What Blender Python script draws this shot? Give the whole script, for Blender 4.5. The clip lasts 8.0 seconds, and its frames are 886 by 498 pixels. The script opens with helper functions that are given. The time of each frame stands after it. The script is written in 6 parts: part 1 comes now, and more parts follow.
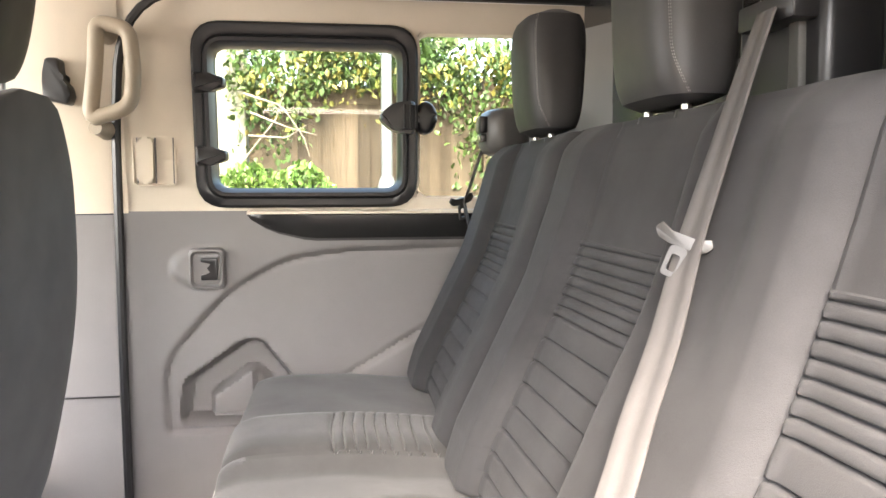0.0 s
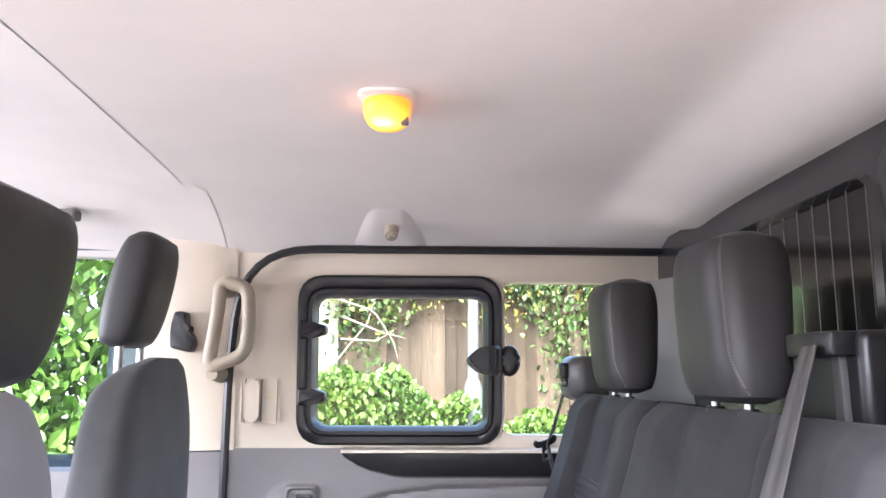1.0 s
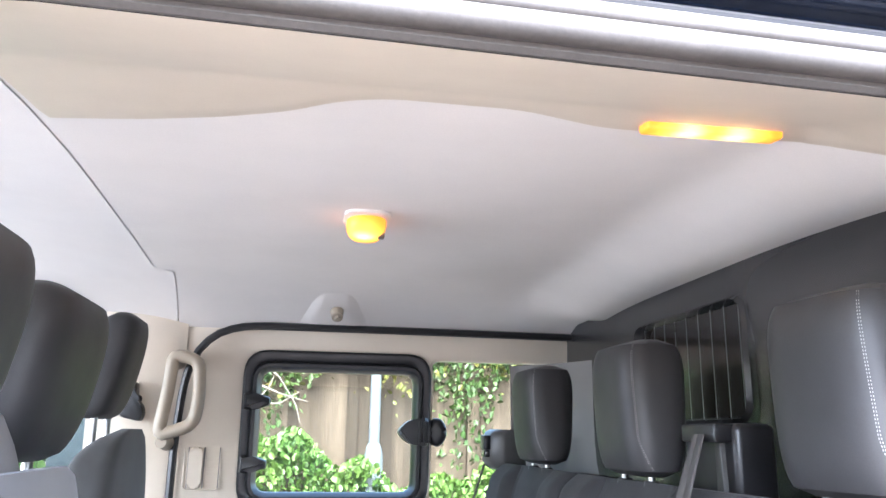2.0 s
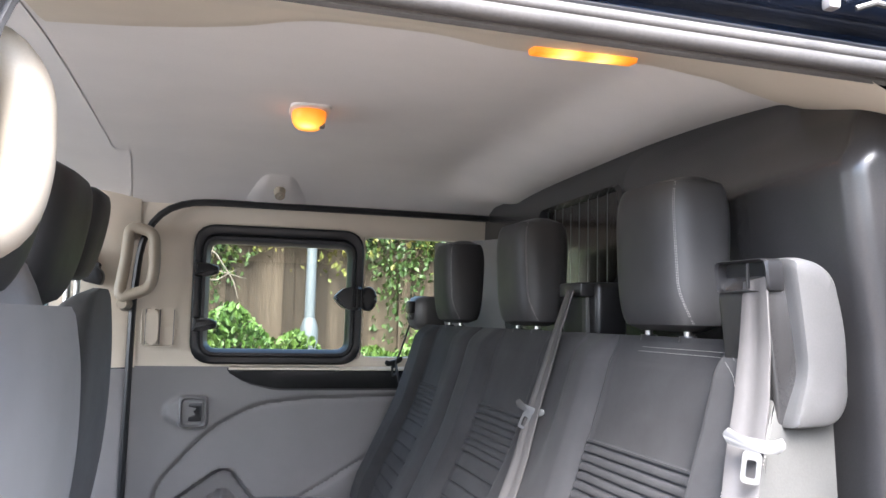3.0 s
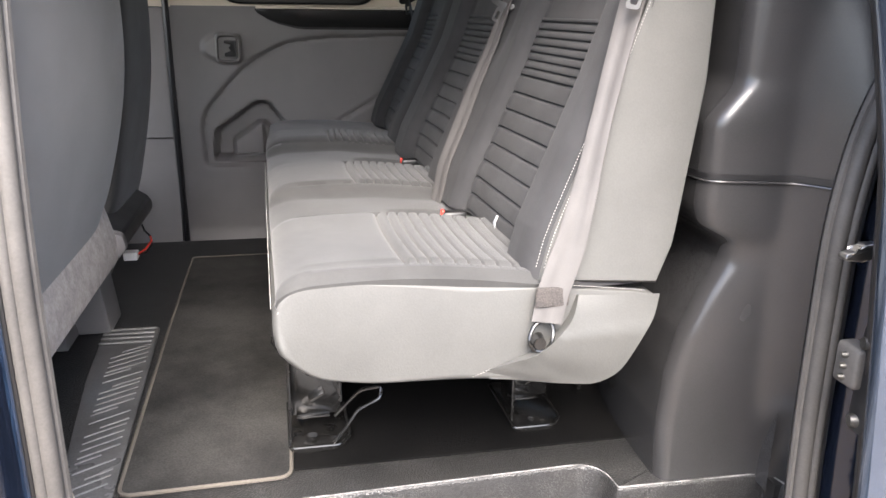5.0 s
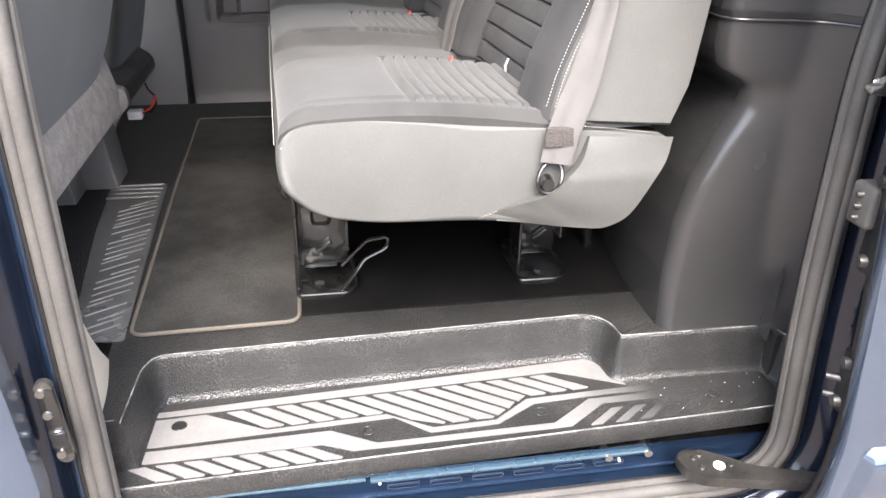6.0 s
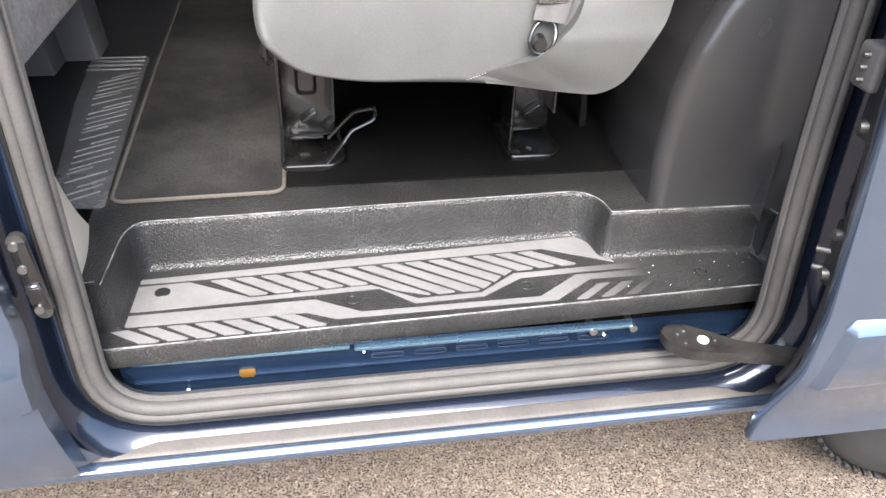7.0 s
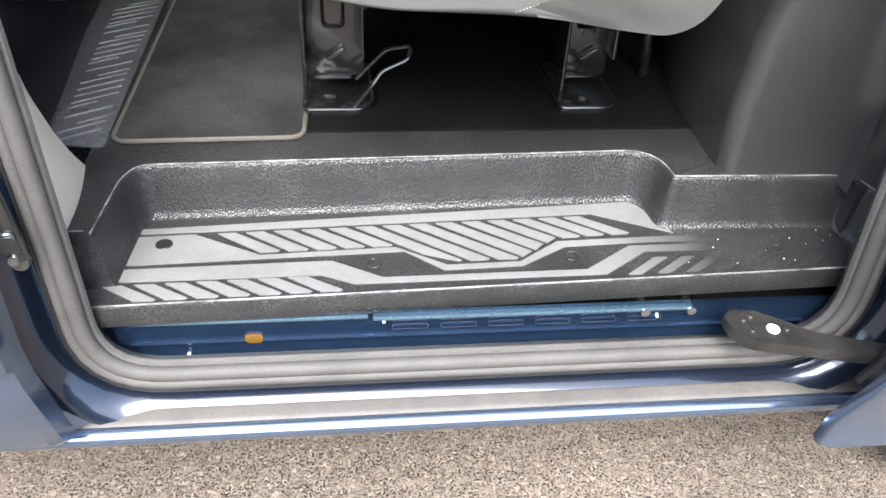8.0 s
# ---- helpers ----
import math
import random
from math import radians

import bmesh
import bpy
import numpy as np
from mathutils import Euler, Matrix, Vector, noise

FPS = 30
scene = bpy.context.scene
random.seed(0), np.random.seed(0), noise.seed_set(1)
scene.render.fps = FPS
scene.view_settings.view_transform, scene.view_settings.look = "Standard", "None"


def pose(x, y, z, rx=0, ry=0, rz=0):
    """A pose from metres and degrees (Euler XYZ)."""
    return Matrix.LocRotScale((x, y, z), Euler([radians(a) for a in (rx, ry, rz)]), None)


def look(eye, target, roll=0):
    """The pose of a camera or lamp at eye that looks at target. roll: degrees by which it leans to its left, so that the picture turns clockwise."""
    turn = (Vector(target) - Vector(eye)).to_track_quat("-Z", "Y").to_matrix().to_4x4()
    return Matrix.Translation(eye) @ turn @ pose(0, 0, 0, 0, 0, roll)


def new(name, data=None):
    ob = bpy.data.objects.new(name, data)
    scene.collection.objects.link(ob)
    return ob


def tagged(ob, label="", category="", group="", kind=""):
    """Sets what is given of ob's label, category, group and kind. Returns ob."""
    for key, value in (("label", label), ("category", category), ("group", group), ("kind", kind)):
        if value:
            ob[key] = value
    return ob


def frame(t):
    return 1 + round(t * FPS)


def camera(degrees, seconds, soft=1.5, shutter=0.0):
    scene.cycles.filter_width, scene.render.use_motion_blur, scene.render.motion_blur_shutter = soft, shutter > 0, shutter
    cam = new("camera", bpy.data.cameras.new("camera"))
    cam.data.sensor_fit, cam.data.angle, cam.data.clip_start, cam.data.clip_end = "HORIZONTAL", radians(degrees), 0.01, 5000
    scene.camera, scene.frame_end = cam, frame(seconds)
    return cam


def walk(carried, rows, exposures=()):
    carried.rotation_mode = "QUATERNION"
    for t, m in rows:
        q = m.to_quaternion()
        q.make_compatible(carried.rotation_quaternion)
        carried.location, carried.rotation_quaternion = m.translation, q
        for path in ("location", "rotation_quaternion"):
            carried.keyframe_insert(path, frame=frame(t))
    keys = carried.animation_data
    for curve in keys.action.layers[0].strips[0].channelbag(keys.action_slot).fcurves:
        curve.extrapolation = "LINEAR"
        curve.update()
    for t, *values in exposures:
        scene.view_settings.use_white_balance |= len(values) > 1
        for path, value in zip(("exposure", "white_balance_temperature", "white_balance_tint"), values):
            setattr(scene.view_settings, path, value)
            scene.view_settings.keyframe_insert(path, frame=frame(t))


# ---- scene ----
cam = camera(60.7, 8.0)
PATH = [
    (0, (0.388, 0.092, 1.322), (0.658, 2.067, 1.155), -0.1),
    (0.5, (0.375, 0.004, 1.378), (0.508, 1.999, 1.416), -0.5),
    (1, (0.381, -0.021, 1.445), (0.426, 1.952, 1.768), 0.2),
    (1.2, (0.366, -0.035, 1.476), (0.435, 1.92, 1.892), 0.4),
    (2.3, (0.218, -0.326, 1.456), (0.634, 1.57, 1.938), 1.0),
    (2.5, (0.206, -0.374, 1.448), (0.67, 1.527, 1.862), 1.2),
    (3, (0.222, -0.475, 1.42), (0.722, 1.453, 1.603), 1.3),
    (3.5, (0.275, -0.61, 1.384), (0.737, 1.334, 1.309), 0.7),
    (4, (0.31, -0.686, 1.35), (0.725, 1.25, 1.061), 0.1),
    (4.5, (0.308, -0.708, 1.299), (0.683, 1.199, 0.829), 0.0),
    (4.7, (0.289, -0.736, 1.282), (0.667, 1.158, 0.76), 0.4),
    (5.8, (0.289, -0.741, 1.221), (0.619, 1.046, 0.386), 1.0),
    (6, (0.294, -0.744, 1.203), (0.619, 1.02, 0.319), 1.1),
    (6.5, (0.305, -0.75, 1.174), (0.626, 0.951, 0.172), 1.6),
    (7, (0.311, -0.749, 1.147), (0.625, 0.891, 0.046), 2.3),
    (7.5, (0.325, -0.734, 1.119), (0.608, 0.855, -0.062), 2.8),
    (8, (0.338, -0.636, 1.084), (0.544, 0.945, -0.125), 3.0),
]
EXPOSURES = [(0.0, 4.68, 7150, 13), (0.5, 4.74, 6600, 18), (1.0, 4.7, 6000, 19), (1.2, 4.7, 5950, 18), (2.3, 4.5, 5550, 12), (3.0, 3.66, 5950, 12), (3.5, 3.18, 6200, 10), (4.5, 2.84, 6500, 12), (6.0, 2.76, 6450, 11), (7.0, 2.42, 6250, 9), (8.0, 2.35, 6050, 7)]
walk(cam, [(t, look(eye, target, roll)) for t, eye, target, roll in PATH], EXPOSURES)

# ---- light and sky ----
world = bpy.data.worlds.new("overcast_sky")
scene.world = world
world.use_nodes = True
_n = world.node_tree.nodes
_sky = _n.new("ShaderNodeTexSky")
_sky.sky_type, _sky.sun_disc = "NISHITA", False
_sky.sun_elevation, _sky.sun_rotation = radians(50), radians(189)
_sky.air_density, _sky.dust_density, _sky.ozone_density = 1.0, 4.0, 1.0
world.node_tree.links.new(_sky.outputs[0], _n["Background"].inputs[0])
_n["Background"].inputs[1].default_value = 0.15
sun_data = bpy.data.lights.new("sun", "SUN")
sun_data.energy, sun_data.angle, sun_data.color = 2.0, radians(46), (1.0, 0.97, 0.93)
sun = new("sun", sun_data)
sun.matrix_world = look((-0.5, -5.5, 7.6), (0.4, 0.5, 0.5))

# daylight through the windscreen and the cab windows
for name, m, w, hh, watts in (("windscreen_light", look((-1.58, 0.95, 1.52), (0.5, 0.95, 1.45)), 1.5, 0.62, 1.4), ("cab_window_light", look((-0.75, 0.02, 1.50), (-0.6, 1.5, 1.45)), 0.75, 0.42, 0.15)):
    light = bpy.data.lights.new(name, "AREA")
    light.shape, light.size, light.size_y, light.energy, light.color = "RECTANGLE", w, hh, watts, (0.97, 0.99, 1.0)
    new(name, light).matrix_world = m


# ---- small builders ----
LEANING = set()


def lean(x, y, z):
    """The rear bench narrows towards its top and stands slightly askew."""
    k = min(1.15, max(0.0, (z - 0.86) / 0.44)) ** 0.7
    f = min(1.0, max(0.0, (1.42 - y) / 1.30)) ** 1.5
    askew = 0.030 * min(1.0, max(0.0, (y - 0.15) / 1.1)) * (1 - min(1.0, max(0.0, (z - 0.95) / 0.25)))
    return (x + 0.050 * k * f - askew, y + 0.088 * k * f, z)


def part(name, bm, material, parent=None, label="", smooth=True):
    """Links a bmesh, in world coordinates, as one mesh under a thing or a part."""
    me = bpy.data.meshes.new(name)
    bmesh.ops.recalc_face_normals(bm, faces=bm.faces)
    bm.to_mesh(me)
    bm.free()
    root = parent
    while root is not None and root.parent is not None:
        root = root.parent
    if root is not None and root.name in LEANING:
        for v in me.vertices:
            v.co = lean(*v.co)
    if smooth:
        me.polygons.foreach_set("use_smooth", [True] * len(me.polygons))
        me.set_sharp_from_angle(angle=radians(40))
    me.materials.append(material)
    ob = new(name, me)
    if parent is not None:
        ob.parent = parent
        base = parent
        while base.parent is not None:
            base = base.parent
        ob.matrix_parent_inverse = Matrix.Translation(-base.location) if parent == base else Matrix.Identity(4)
    if label:
        ob["label"] = label
    return ob


def thing(name, base, label, category, group="", kind=""):
    """A thing's empty at its base."""
    ob = new(name)
    ob.location = base
    ob.empty_display_size = 0.05
    return tagged(ob, label, category, group, kind)


def structure(name, bm, material, label, category, smooth=True):
    return tagged(part(name, bm, material, None, "", smooth), label, category, "", "structure")


def box(bm, lo, hi, bevel=0.0, seg=2, m=None):
    c = [(a + b) / 2 for a, b in zip(lo, hi)]
    s = [abs(b - a) for a, b in zip(lo, hi)]
    mat4 = Matrix.Translation(c) @ Matrix.Diagonal((*s, 1))
    made = bmesh.ops.create_cube(bm, size=1, matrix=mat4)["verts"]
    if bevel > 0:
        edges = list({e for v in made for e in v.link_edges})
        made = bmesh.ops.bevel(bm, geom=edges, offset=bevel, segments=seg, affect="EDGES", profile=0.5)["verts"]
    if m is not None:
        bmesh.ops.transform(bm, matrix=m, verts=[v for v in made if v.is_valid])
    return bm


def fillet(pts, r, n=6, closed=True):
    """Rounds the corners of a 2D polyline; r is one radius or one for each corner."""
    out, k = [], len(pts)
    for i, p in enumerate(pts):
        ri = r[i] if isinstance(r, (list, tuple)) else r
        if ri <= 0 or (not closed and i in (0, k - 1)):
            out.append(tuple(p))
            continue
        p, a, b = Vector(p), Vector(pts[i - 1]), Vector(pts[(i + 1) % k])
        da, db = (a - p), (b - p)
        ri = min(ri, da.length * 0.49, db.length * 0.49)
        s, e = p + da.normalized() * ri, p + db.normalized() * ri
        for j in range(n + 1):
            t = j / n
            out.append(tuple(s * (1 - t) ** 2 + p * 2 * t * (1 - t) + e * t * t))
    return out


def resample(pts, n, closed=True):
    p = np.array(pts + [pts[0]] if closed else pts, float)
    d = np.concatenate([[0], np.cumsum(np.linalg.norm(np.diff(p, axis=0), axis=1))])
    s = np.linspace(0, d[-1], n, endpoint=not closed)
    return [tuple(float(np.interp(q, d, p[:, k])) for k in range(p.shape[1])) for q in s]


def rrect(cx, cy, w, h, r, n=6):
    return fillet([(cx - w / 2, cy - h / 2), (cx + w / 2, cy - h / 2), (cx + w / 2, cy + h / 2), (cx - w / 2, cy + h / 2)], r, n)


def place2(p, axis, c):
    a, b = p
    return {"x": (c, a, b), "y": (a, c, b), "z": (a, b, c)}[axis]


def prism(bm, pts, axis, a, b, bevel=0.0, seg=2):
    """A polygon pushed along an axis from a to b; its polygon is (y, z), (x, z) or (x, y)."""
    lo = [bm.verts.new(place2(p, axis, a)) for p in pts]
    hi = [bm.verts.new(place2(p, axis, b)) for p in pts]
    k = len(pts)
    f1, f2 = bm.faces.new(lo), bm.faces.new(hi)
    for i in range(k):
        bm.faces.new((lo[i], lo[(i + 1) % k], hi[(i + 1) % k], hi[i]))
    if bevel > 0:
        edges = list(f1.edges) + list(f2.edges)
        bmesh.ops.bevel(bm, geom=edges, offset=bevel, segments=seg, affect="EDGES", profile=0.5)
    return bm


def rings(bm, loops, closed=True, caps=False, wrap=False):
    """Skins loops of equal length, one to the next."""
    rows = [[bm.verts.new(p) for p in lp] for lp in loops]
    k = len(rows[0])
    pairs = list(zip(rows, rows[1:])) + ([(rows[-1], rows[0])] if wrap else [])
    for r, s in pairs:
        for i in range(k if closed else k - 1):
            j = (i + 1) % k
            bm.faces.new((r[i], r[j], s[j], s[i]))
    if caps:
        bm.faces.new(rows[0])
        bm.faces.new(rows[-1])
    return rows


def tube(bm, pts, r, n=10, closed=False, caps=True, flat=1.0):
    """A round bar along points; r is one radius or one for each point."""
    pts = [Vector(p) for p in pts]
    k = len(pts)
    up = None
    loops = []
    for i, p in enumerate(pts):
        a = pts[i - 1] if (closed or i > 0) else p
        b = pts[(i + 1) % k] if (closed or i < k - 1) else p
        t = (b - a).normalized()
        if up is None:
            up = Vector((0, 0, 1)) if abs(t.z) < 0.8 else Vector((0, 1, 0))
        up = (up - t * up.dot(t)).normalized()
        w = t.cross(up)
        ri = r[i] if isinstance(r, (list, tuple)) else r
        loops.append([p + (up * math.cos(q) * flat + w * math.sin(q)) * ri for q in (2 * math.pi * j / n for j in range(n))])
    rings(bm, loops, True, caps and not closed, closed)
    return bm


def ribbon(bm, pts, sides, width, thick):
    """A strap: a thin rectangle swept along points; sides gives the way across it."""
    pts = [Vector(p) for p in pts]
    loops = []
    for i, p in enumerate(pts):
        t = (pts[min(i + 1, len(pts) - 1)] - pts[max(i - 1, 0)]).normalized()
        s = Vector(sides[i] if isinstance(sides, list) else sides).normalized()
        s = (s - t * s.dot(t)).normalized()
        nrm = t.cross(s)
        w = width[i] if isinstance(width, (list, tuple)) else width
        row = []
        for q, h in ((-0.5, -0.35), (-0.47, -0.5), (-0.17, -0.5), (-0.15, -0.35), (0.15, -0.35), (0.17, -0.5), (0.47, -0.5), (0.5, -0.35)):
            row.append(p + s * w * q + nrm * thick * h)
        for q in (0.5, -0.5):
            row.append(p + s * w * q + nrm * thick * 0.5)
        loops.append(row)
    rings(bm, loops, True, True)
    return bm


def sheet(bm, f, nu, nv):
    """A grid of points f(u, v), u and v from 0 to 1."""
    rows = [[bm.verts.new(f(i / nu, j / nv)) for j in range(nv + 1)] for i in range(nu + 1)]
    for i in range(nu):
        for j in range(nv):
            bm.faces.new((rows[i][j], rows[i + 1][j], rows[i + 1][j + 1], rows[i][j + 1]))
    return rows


def field(name, xs, ys, values, order):
    """A mesh from a grid of heights, quickly. order turns (a, b, h) into a place."""
    na, nb = len(xs), len(ys)
    a, b = np.meshgrid(xs, ys, indexing="ij")
    co = np.stack(order(a, b, values), axis=-1).reshape(-1, 3)
    i, j = np.meshgrid(np.arange(na - 1), np.arange(nb - 1), indexing="ij")
    q = (i * nb + j).ravel()
    faces = np.stack([q, q + nb, q + nb + 1, q + 1], axis=1)
    me = bpy.data.meshes.new(name)
    me.from_pydata(co.tolist(), [], faces.tolist())
    bm = bmesh.new()
    bm.from_mesh(me)
    bpy.data.meshes.remove(me)
    return bm


def inside(poly, a, b):
    """Signed distance to a polygon, plus within it, for arrays a and b."""
    best = np.full(a.shape, 1e9)
    odd = np.zeros(a.shape, bool)
    for (x0, y0), (x1, y1) in zip(poly, poly[1:] + poly[:1]):
        dx, dy = x1 - x0, y1 - y0
        t = np.clip(((a - x0) * dx + (b - y0) * dy) / (dx * dx + dy * dy + 1e-12), 0, 1)
        best = np.minimum(best, np.hypot(a - x0 - t * dx, b - y0 - t * dy))
        hit = ((y0 > b) != (y1 > b)) & (a < dx * (b - y0) / (dy if abs(dy) > 1e-12 else 1e-12) + x0)
        odd ^= hit
    return np.where(odd, best, -best)


def ease(t):
    t = np.clip(t, 0, 1)
    return t * t * (3 - 2 * t)


def lin(x, xs, ys):
    return float(np.interp(x, xs, ys))


# ---- materials ----
def surface(name, colour, rough=0.6, metal=0.0, vary=0.15, broad=6.0, fine=220.0, bump=0.15, depth=0.0008, second=None, coat=0.0, cells=0.0, speck=None, spec=0.5, rvary=0.1, sheen=0.0):
    """A painted, moulded or woven surface: base colour with stains and grain, and a fine relief."""
    m = bpy.data.materials.new(name)
    m.use_nodes = True
    nt = m.node_tree
    b = nt.nodes["Principled BSDF"]
    lk = nt.links.new
    co = nt.nodes.new("ShaderNodeTexCoord")

    def noise_node(scale, detail=4.0, rough_=0.6):
        q = nt.nodes.new("ShaderNodeTexNoise")
        q.inputs["Scale"].default_value, q.inputs["Detail"].default_value, q.inputs["Roughness"].default_value = scale, detail, rough_
        lk(co.outputs["Object"], q.inputs["Vector"])
        return q

    big, small = noise_node(broad), noise_node(fine, 3.0)
    mixer = nt.nodes.new("ShaderNodeMix")
    mixer.data_type = "RGBA"
    c2 = second if second else tuple(c * (1 - vary) for c in colour)
    c1 = tuple(min(1.0, c * (1 + vary * 0.6)) for c in colour)
    mixer.inputs[6].default_value, mixer.inputs[7].default_value = (*c1, 1), (*c2, 1)
    ramp = nt.nodes.new("ShaderNodeMapRange")
    ramp.inputs[1].default_value, ramp.inputs[2].default_value = 0.32, 0.68
    lk(big.outputs[0], ramp.inputs[0])
    lk(ramp.outputs[0], mixer.inputs[0])
    grain = nt.nodes.new("ShaderNodeMix")
    grain.data_type, grain.blend_type = "RGBA", "MULTIPLY"
    grain.inputs[0].default_value = 1.0
    gr = nt.nodes.new("ShaderNodeMapRange")
    gr.inputs[1].default_value, gr.inputs[2].default_value, gr.inputs[3].default_value, gr.inputs[4].default_value = 0.3, 0.7, 1 - vary, 1.0
    lk(small.outputs[0], gr.inputs[0])
    lk(mixer.outputs[2], grain.inputs[6])
    lk(gr.outputs[0], grain.inputs[7])
    lk(grain.outputs[2], b.inputs["Base Color"])
    rr = nt.nodes.new("ShaderNodeMapRange")
    rr.inputs[3].default_value, rr.inputs[4].default_value = max(0.02, rough - rvary), min(1, rough + rvary)
    lk(big.outputs[0], rr.inputs[0])
    lk(rr.outputs[0], b.inputs["Roughness"])
    b.inputs["Metallic"].default_value = metal
    b.inputs["Specular IOR Level"].default_value = spec
    b.inputs["Coat Weight"].default_value = coat
    b.inputs["Coat Roughness"].default_value = 0.06
    b.inputs["Sheen Weight"].default_value = sheen
    if speck:
        vs = nt.nodes.new("ShaderNodeTexVoronoi")
        vs.inputs["Scale"].default_value = cells
        lk(co.outputs["Object"], vs.inputs["Vector"])
        sr = nt.nodes.new("ShaderNodeMapRange")
        sr.inputs[1].default_value, sr.inputs[2].default_value, sr.inputs[3].default_value, sr.inputs[4].default_value = 0.0, 0.55, 1.0, 0.0
        lk(vs.outputs["Distance"], sr.inputs[0])
        wear = noise_node(broad * 1.2, 3.0)
        wr2 = nt.nodes.new("ShaderNodeMapRange")
        wr2.inputs[1].default_value, wr2.inputs[2].default_value = 0.47, 0.74
        lk(wear.outputs[0], wr2.inputs[0])
        mu = nt.nodes.new("ShaderNodeMath")
        mu.operation = "MULTIPLY"
        lk(sr.outputs[0], mu.inputs[0])
        lk(wr2.outputs[0], mu.inputs[1])
        sm = nt.nodes.new("ShaderNodeMix")
        sm.data_type = "RGBA"
        lk(mu.outputs[0], sm.inputs[0])
        lk(grain.outputs[2], sm.inputs[6])
        sm.inputs[7].default_value = (*speck, 1)
        lk(sm.outputs[2], b.inputs["Base Color"])
    if bump > 0:
        bp = nt.nodes.new("ShaderNodeBump")
        bp.inputs["Strength"].default_value, bp.inputs["Distance"].default_value = bump, depth
        if cells > 0:
            vo = nt.nodes.new("ShaderNodeTexVoronoi")
            vo.inputs["Scale"].default_value = cells
            lk(co.outputs["Object"], vo.inputs["Vector"])
            bp.invert = True
            lk(vo.outputs["Distance"], bp.inputs["Height"])
        else:
            lk(small.outputs[0], bp.inputs["Height"])
        lk(bp.outputs[0], b.inputs["Normal"])
    return m


def glass(name, tint=(1, 1, 1), rough=0.0):
    m = bpy.data.materials.new(name)
    m.use_nodes = True
    b = m.node_tree.nodes["Principled BSDF"]
    b.inputs["Base Color"].default_value = (*tint, 1)
    b.inputs["Roughness"].default_value = rough
    b.inputs["Transmission Weight"].default_value = 1.0
    b.inputs["IOR"].default_value = 1.45
    return m


def thin_glass(name, tint, gloss):
    """Thin flat glass: tinted, with a faint mirror on each face."""
    m = bpy.data.materials.new(name)
    m.use_nodes = True
    nt = m.node_tree
    clear, mirror, both = (nt.nodes.new(k) for k in ("ShaderNodeBsdfTransparent", "ShaderNodeBsdfGlossy", "ShaderNodeMixShader"))
    clear.inputs["Color"].default_value = (*tint, 1)
    mirror.inputs["Roughness"].default_value = 0.01
    both.inputs[0].default_value = gloss
    nt.links.new(clear.outputs[0], both.inputs[1])
    nt.links.new(mirror.outputs[0], both.inputs[2])
    nt.links.new(both.outputs[0], nt.nodes["Material Output"].inputs["Surface"])
    return m


def lit(name, colour, power):
    m = bpy.data.materials.new(name)
    m.use_nodes = True
    b = m.node_tree.nodes["Principled BSDF"]
    b.inputs["Base Color"].default_value = (*colour, 1)
    b.inputs["Emission Color"].default_value = (*colour, 1)
    b.inputs["Emission Strength"].default_value = power
    return m


M_CEIL = surface("headliner_felt", (0.81, 0.775, 0.73), 0.95, vary=0.05, broad=3, fine=500, bump=0.25, depth=0.0006, spec=0.15)
M_BEIGE = surface("beige_plastic", (0.69, 0.612, 0.495), 0.55, vary=0.05, broad=5, fine=600, bump=0.12, depth=0.0004)
M_REEL = surface("dark_reel_plastic", (0.075, 0.074, 0.073), 0.36, vary=0.12, broad=8, fine=500, bump=0.2, depth=0.0004)
M_GRIP = surface("cream_grip_plastic", (0.40, 0.345, 0.265), 0.5, vary=0.06, broad=8, fine=500, bump=0.12, depth=0.0004)
M_GREY = surface("grey_trim_plastic", (0.182, 0.173, 0.168), 0.55, vary=0.08, broad=4, fine=700, bump=0.2, depth=0.0004)
M_DARK = surface("charcoal_plastic", (0.021, 0.0205, 0.0205), 0.26, rvary=0.03, vary=0.12, broad=5, fine=650, bump=0.2, depth=0.0005, spec=0.6)
M_PAD = surface("grey_floor_rubber", (0.090, 0.090, 0.090), 0.30, vary=0.25, broad=8, fine=200, bump=0.3, depth=0.0008)
M_RIB = surface("worn_rib_rubber", (0.22, 0.218, 0.214), 0.45, vary=0.3, broad=30, bump=0.1)
M_DARK2 = surface("charcoal_bulkhead_board", (0.034, 0.0335, 0.0342), 0.25, rvary=0.05, vary=0.12, broad=4, fine=500, bump=0.2, depth=0.0005, spec=0.55)
M_BLACK = surface("black_plastic", (0.012, 0.012, 0.013), 0.35, vary=0.15, broad=9, fine=500, bump=0.1, depth=0.0003)
M_FABRIC = surface("charcoal_seat_cloth", (0.033, 0.033, 0.0344), 0.8, vary=0.25, broad=9, fine=1100, bump=0.5, depth=0.0006, spec=0.2, sheen=0.05)
# same cloth as M_FABRIC, lightened for the light falling on the cushion tops
M_CUSH = surface("lit_seat_cloth", (0.047, 0.0468, 0.0458), 0.85, vary=0.2, broad=10, fine=1000, bump=0.5, depth=0.0006, spec=0.25, sheen=0.15)
M_VINYL = surface("grey_seat_vinyl", (0.071, 0.0708, 0.067), 0.50, vary=0.13, broad=7, fine=420, bump=0.3, depth=0.0006, spec=0.4)
M_HEAD = surface("charcoal_headrest_leather", (0.037, 0.0367, 0.0374), 0.48, vary=0.15, broad=9, fine=600, bump=0.3, depth=0.0004, spec=0.4)
M_STITCH = surface("pale_stitching", (0.36, 0.35, 0.33), 0.8, vary=0.1, bump=0)
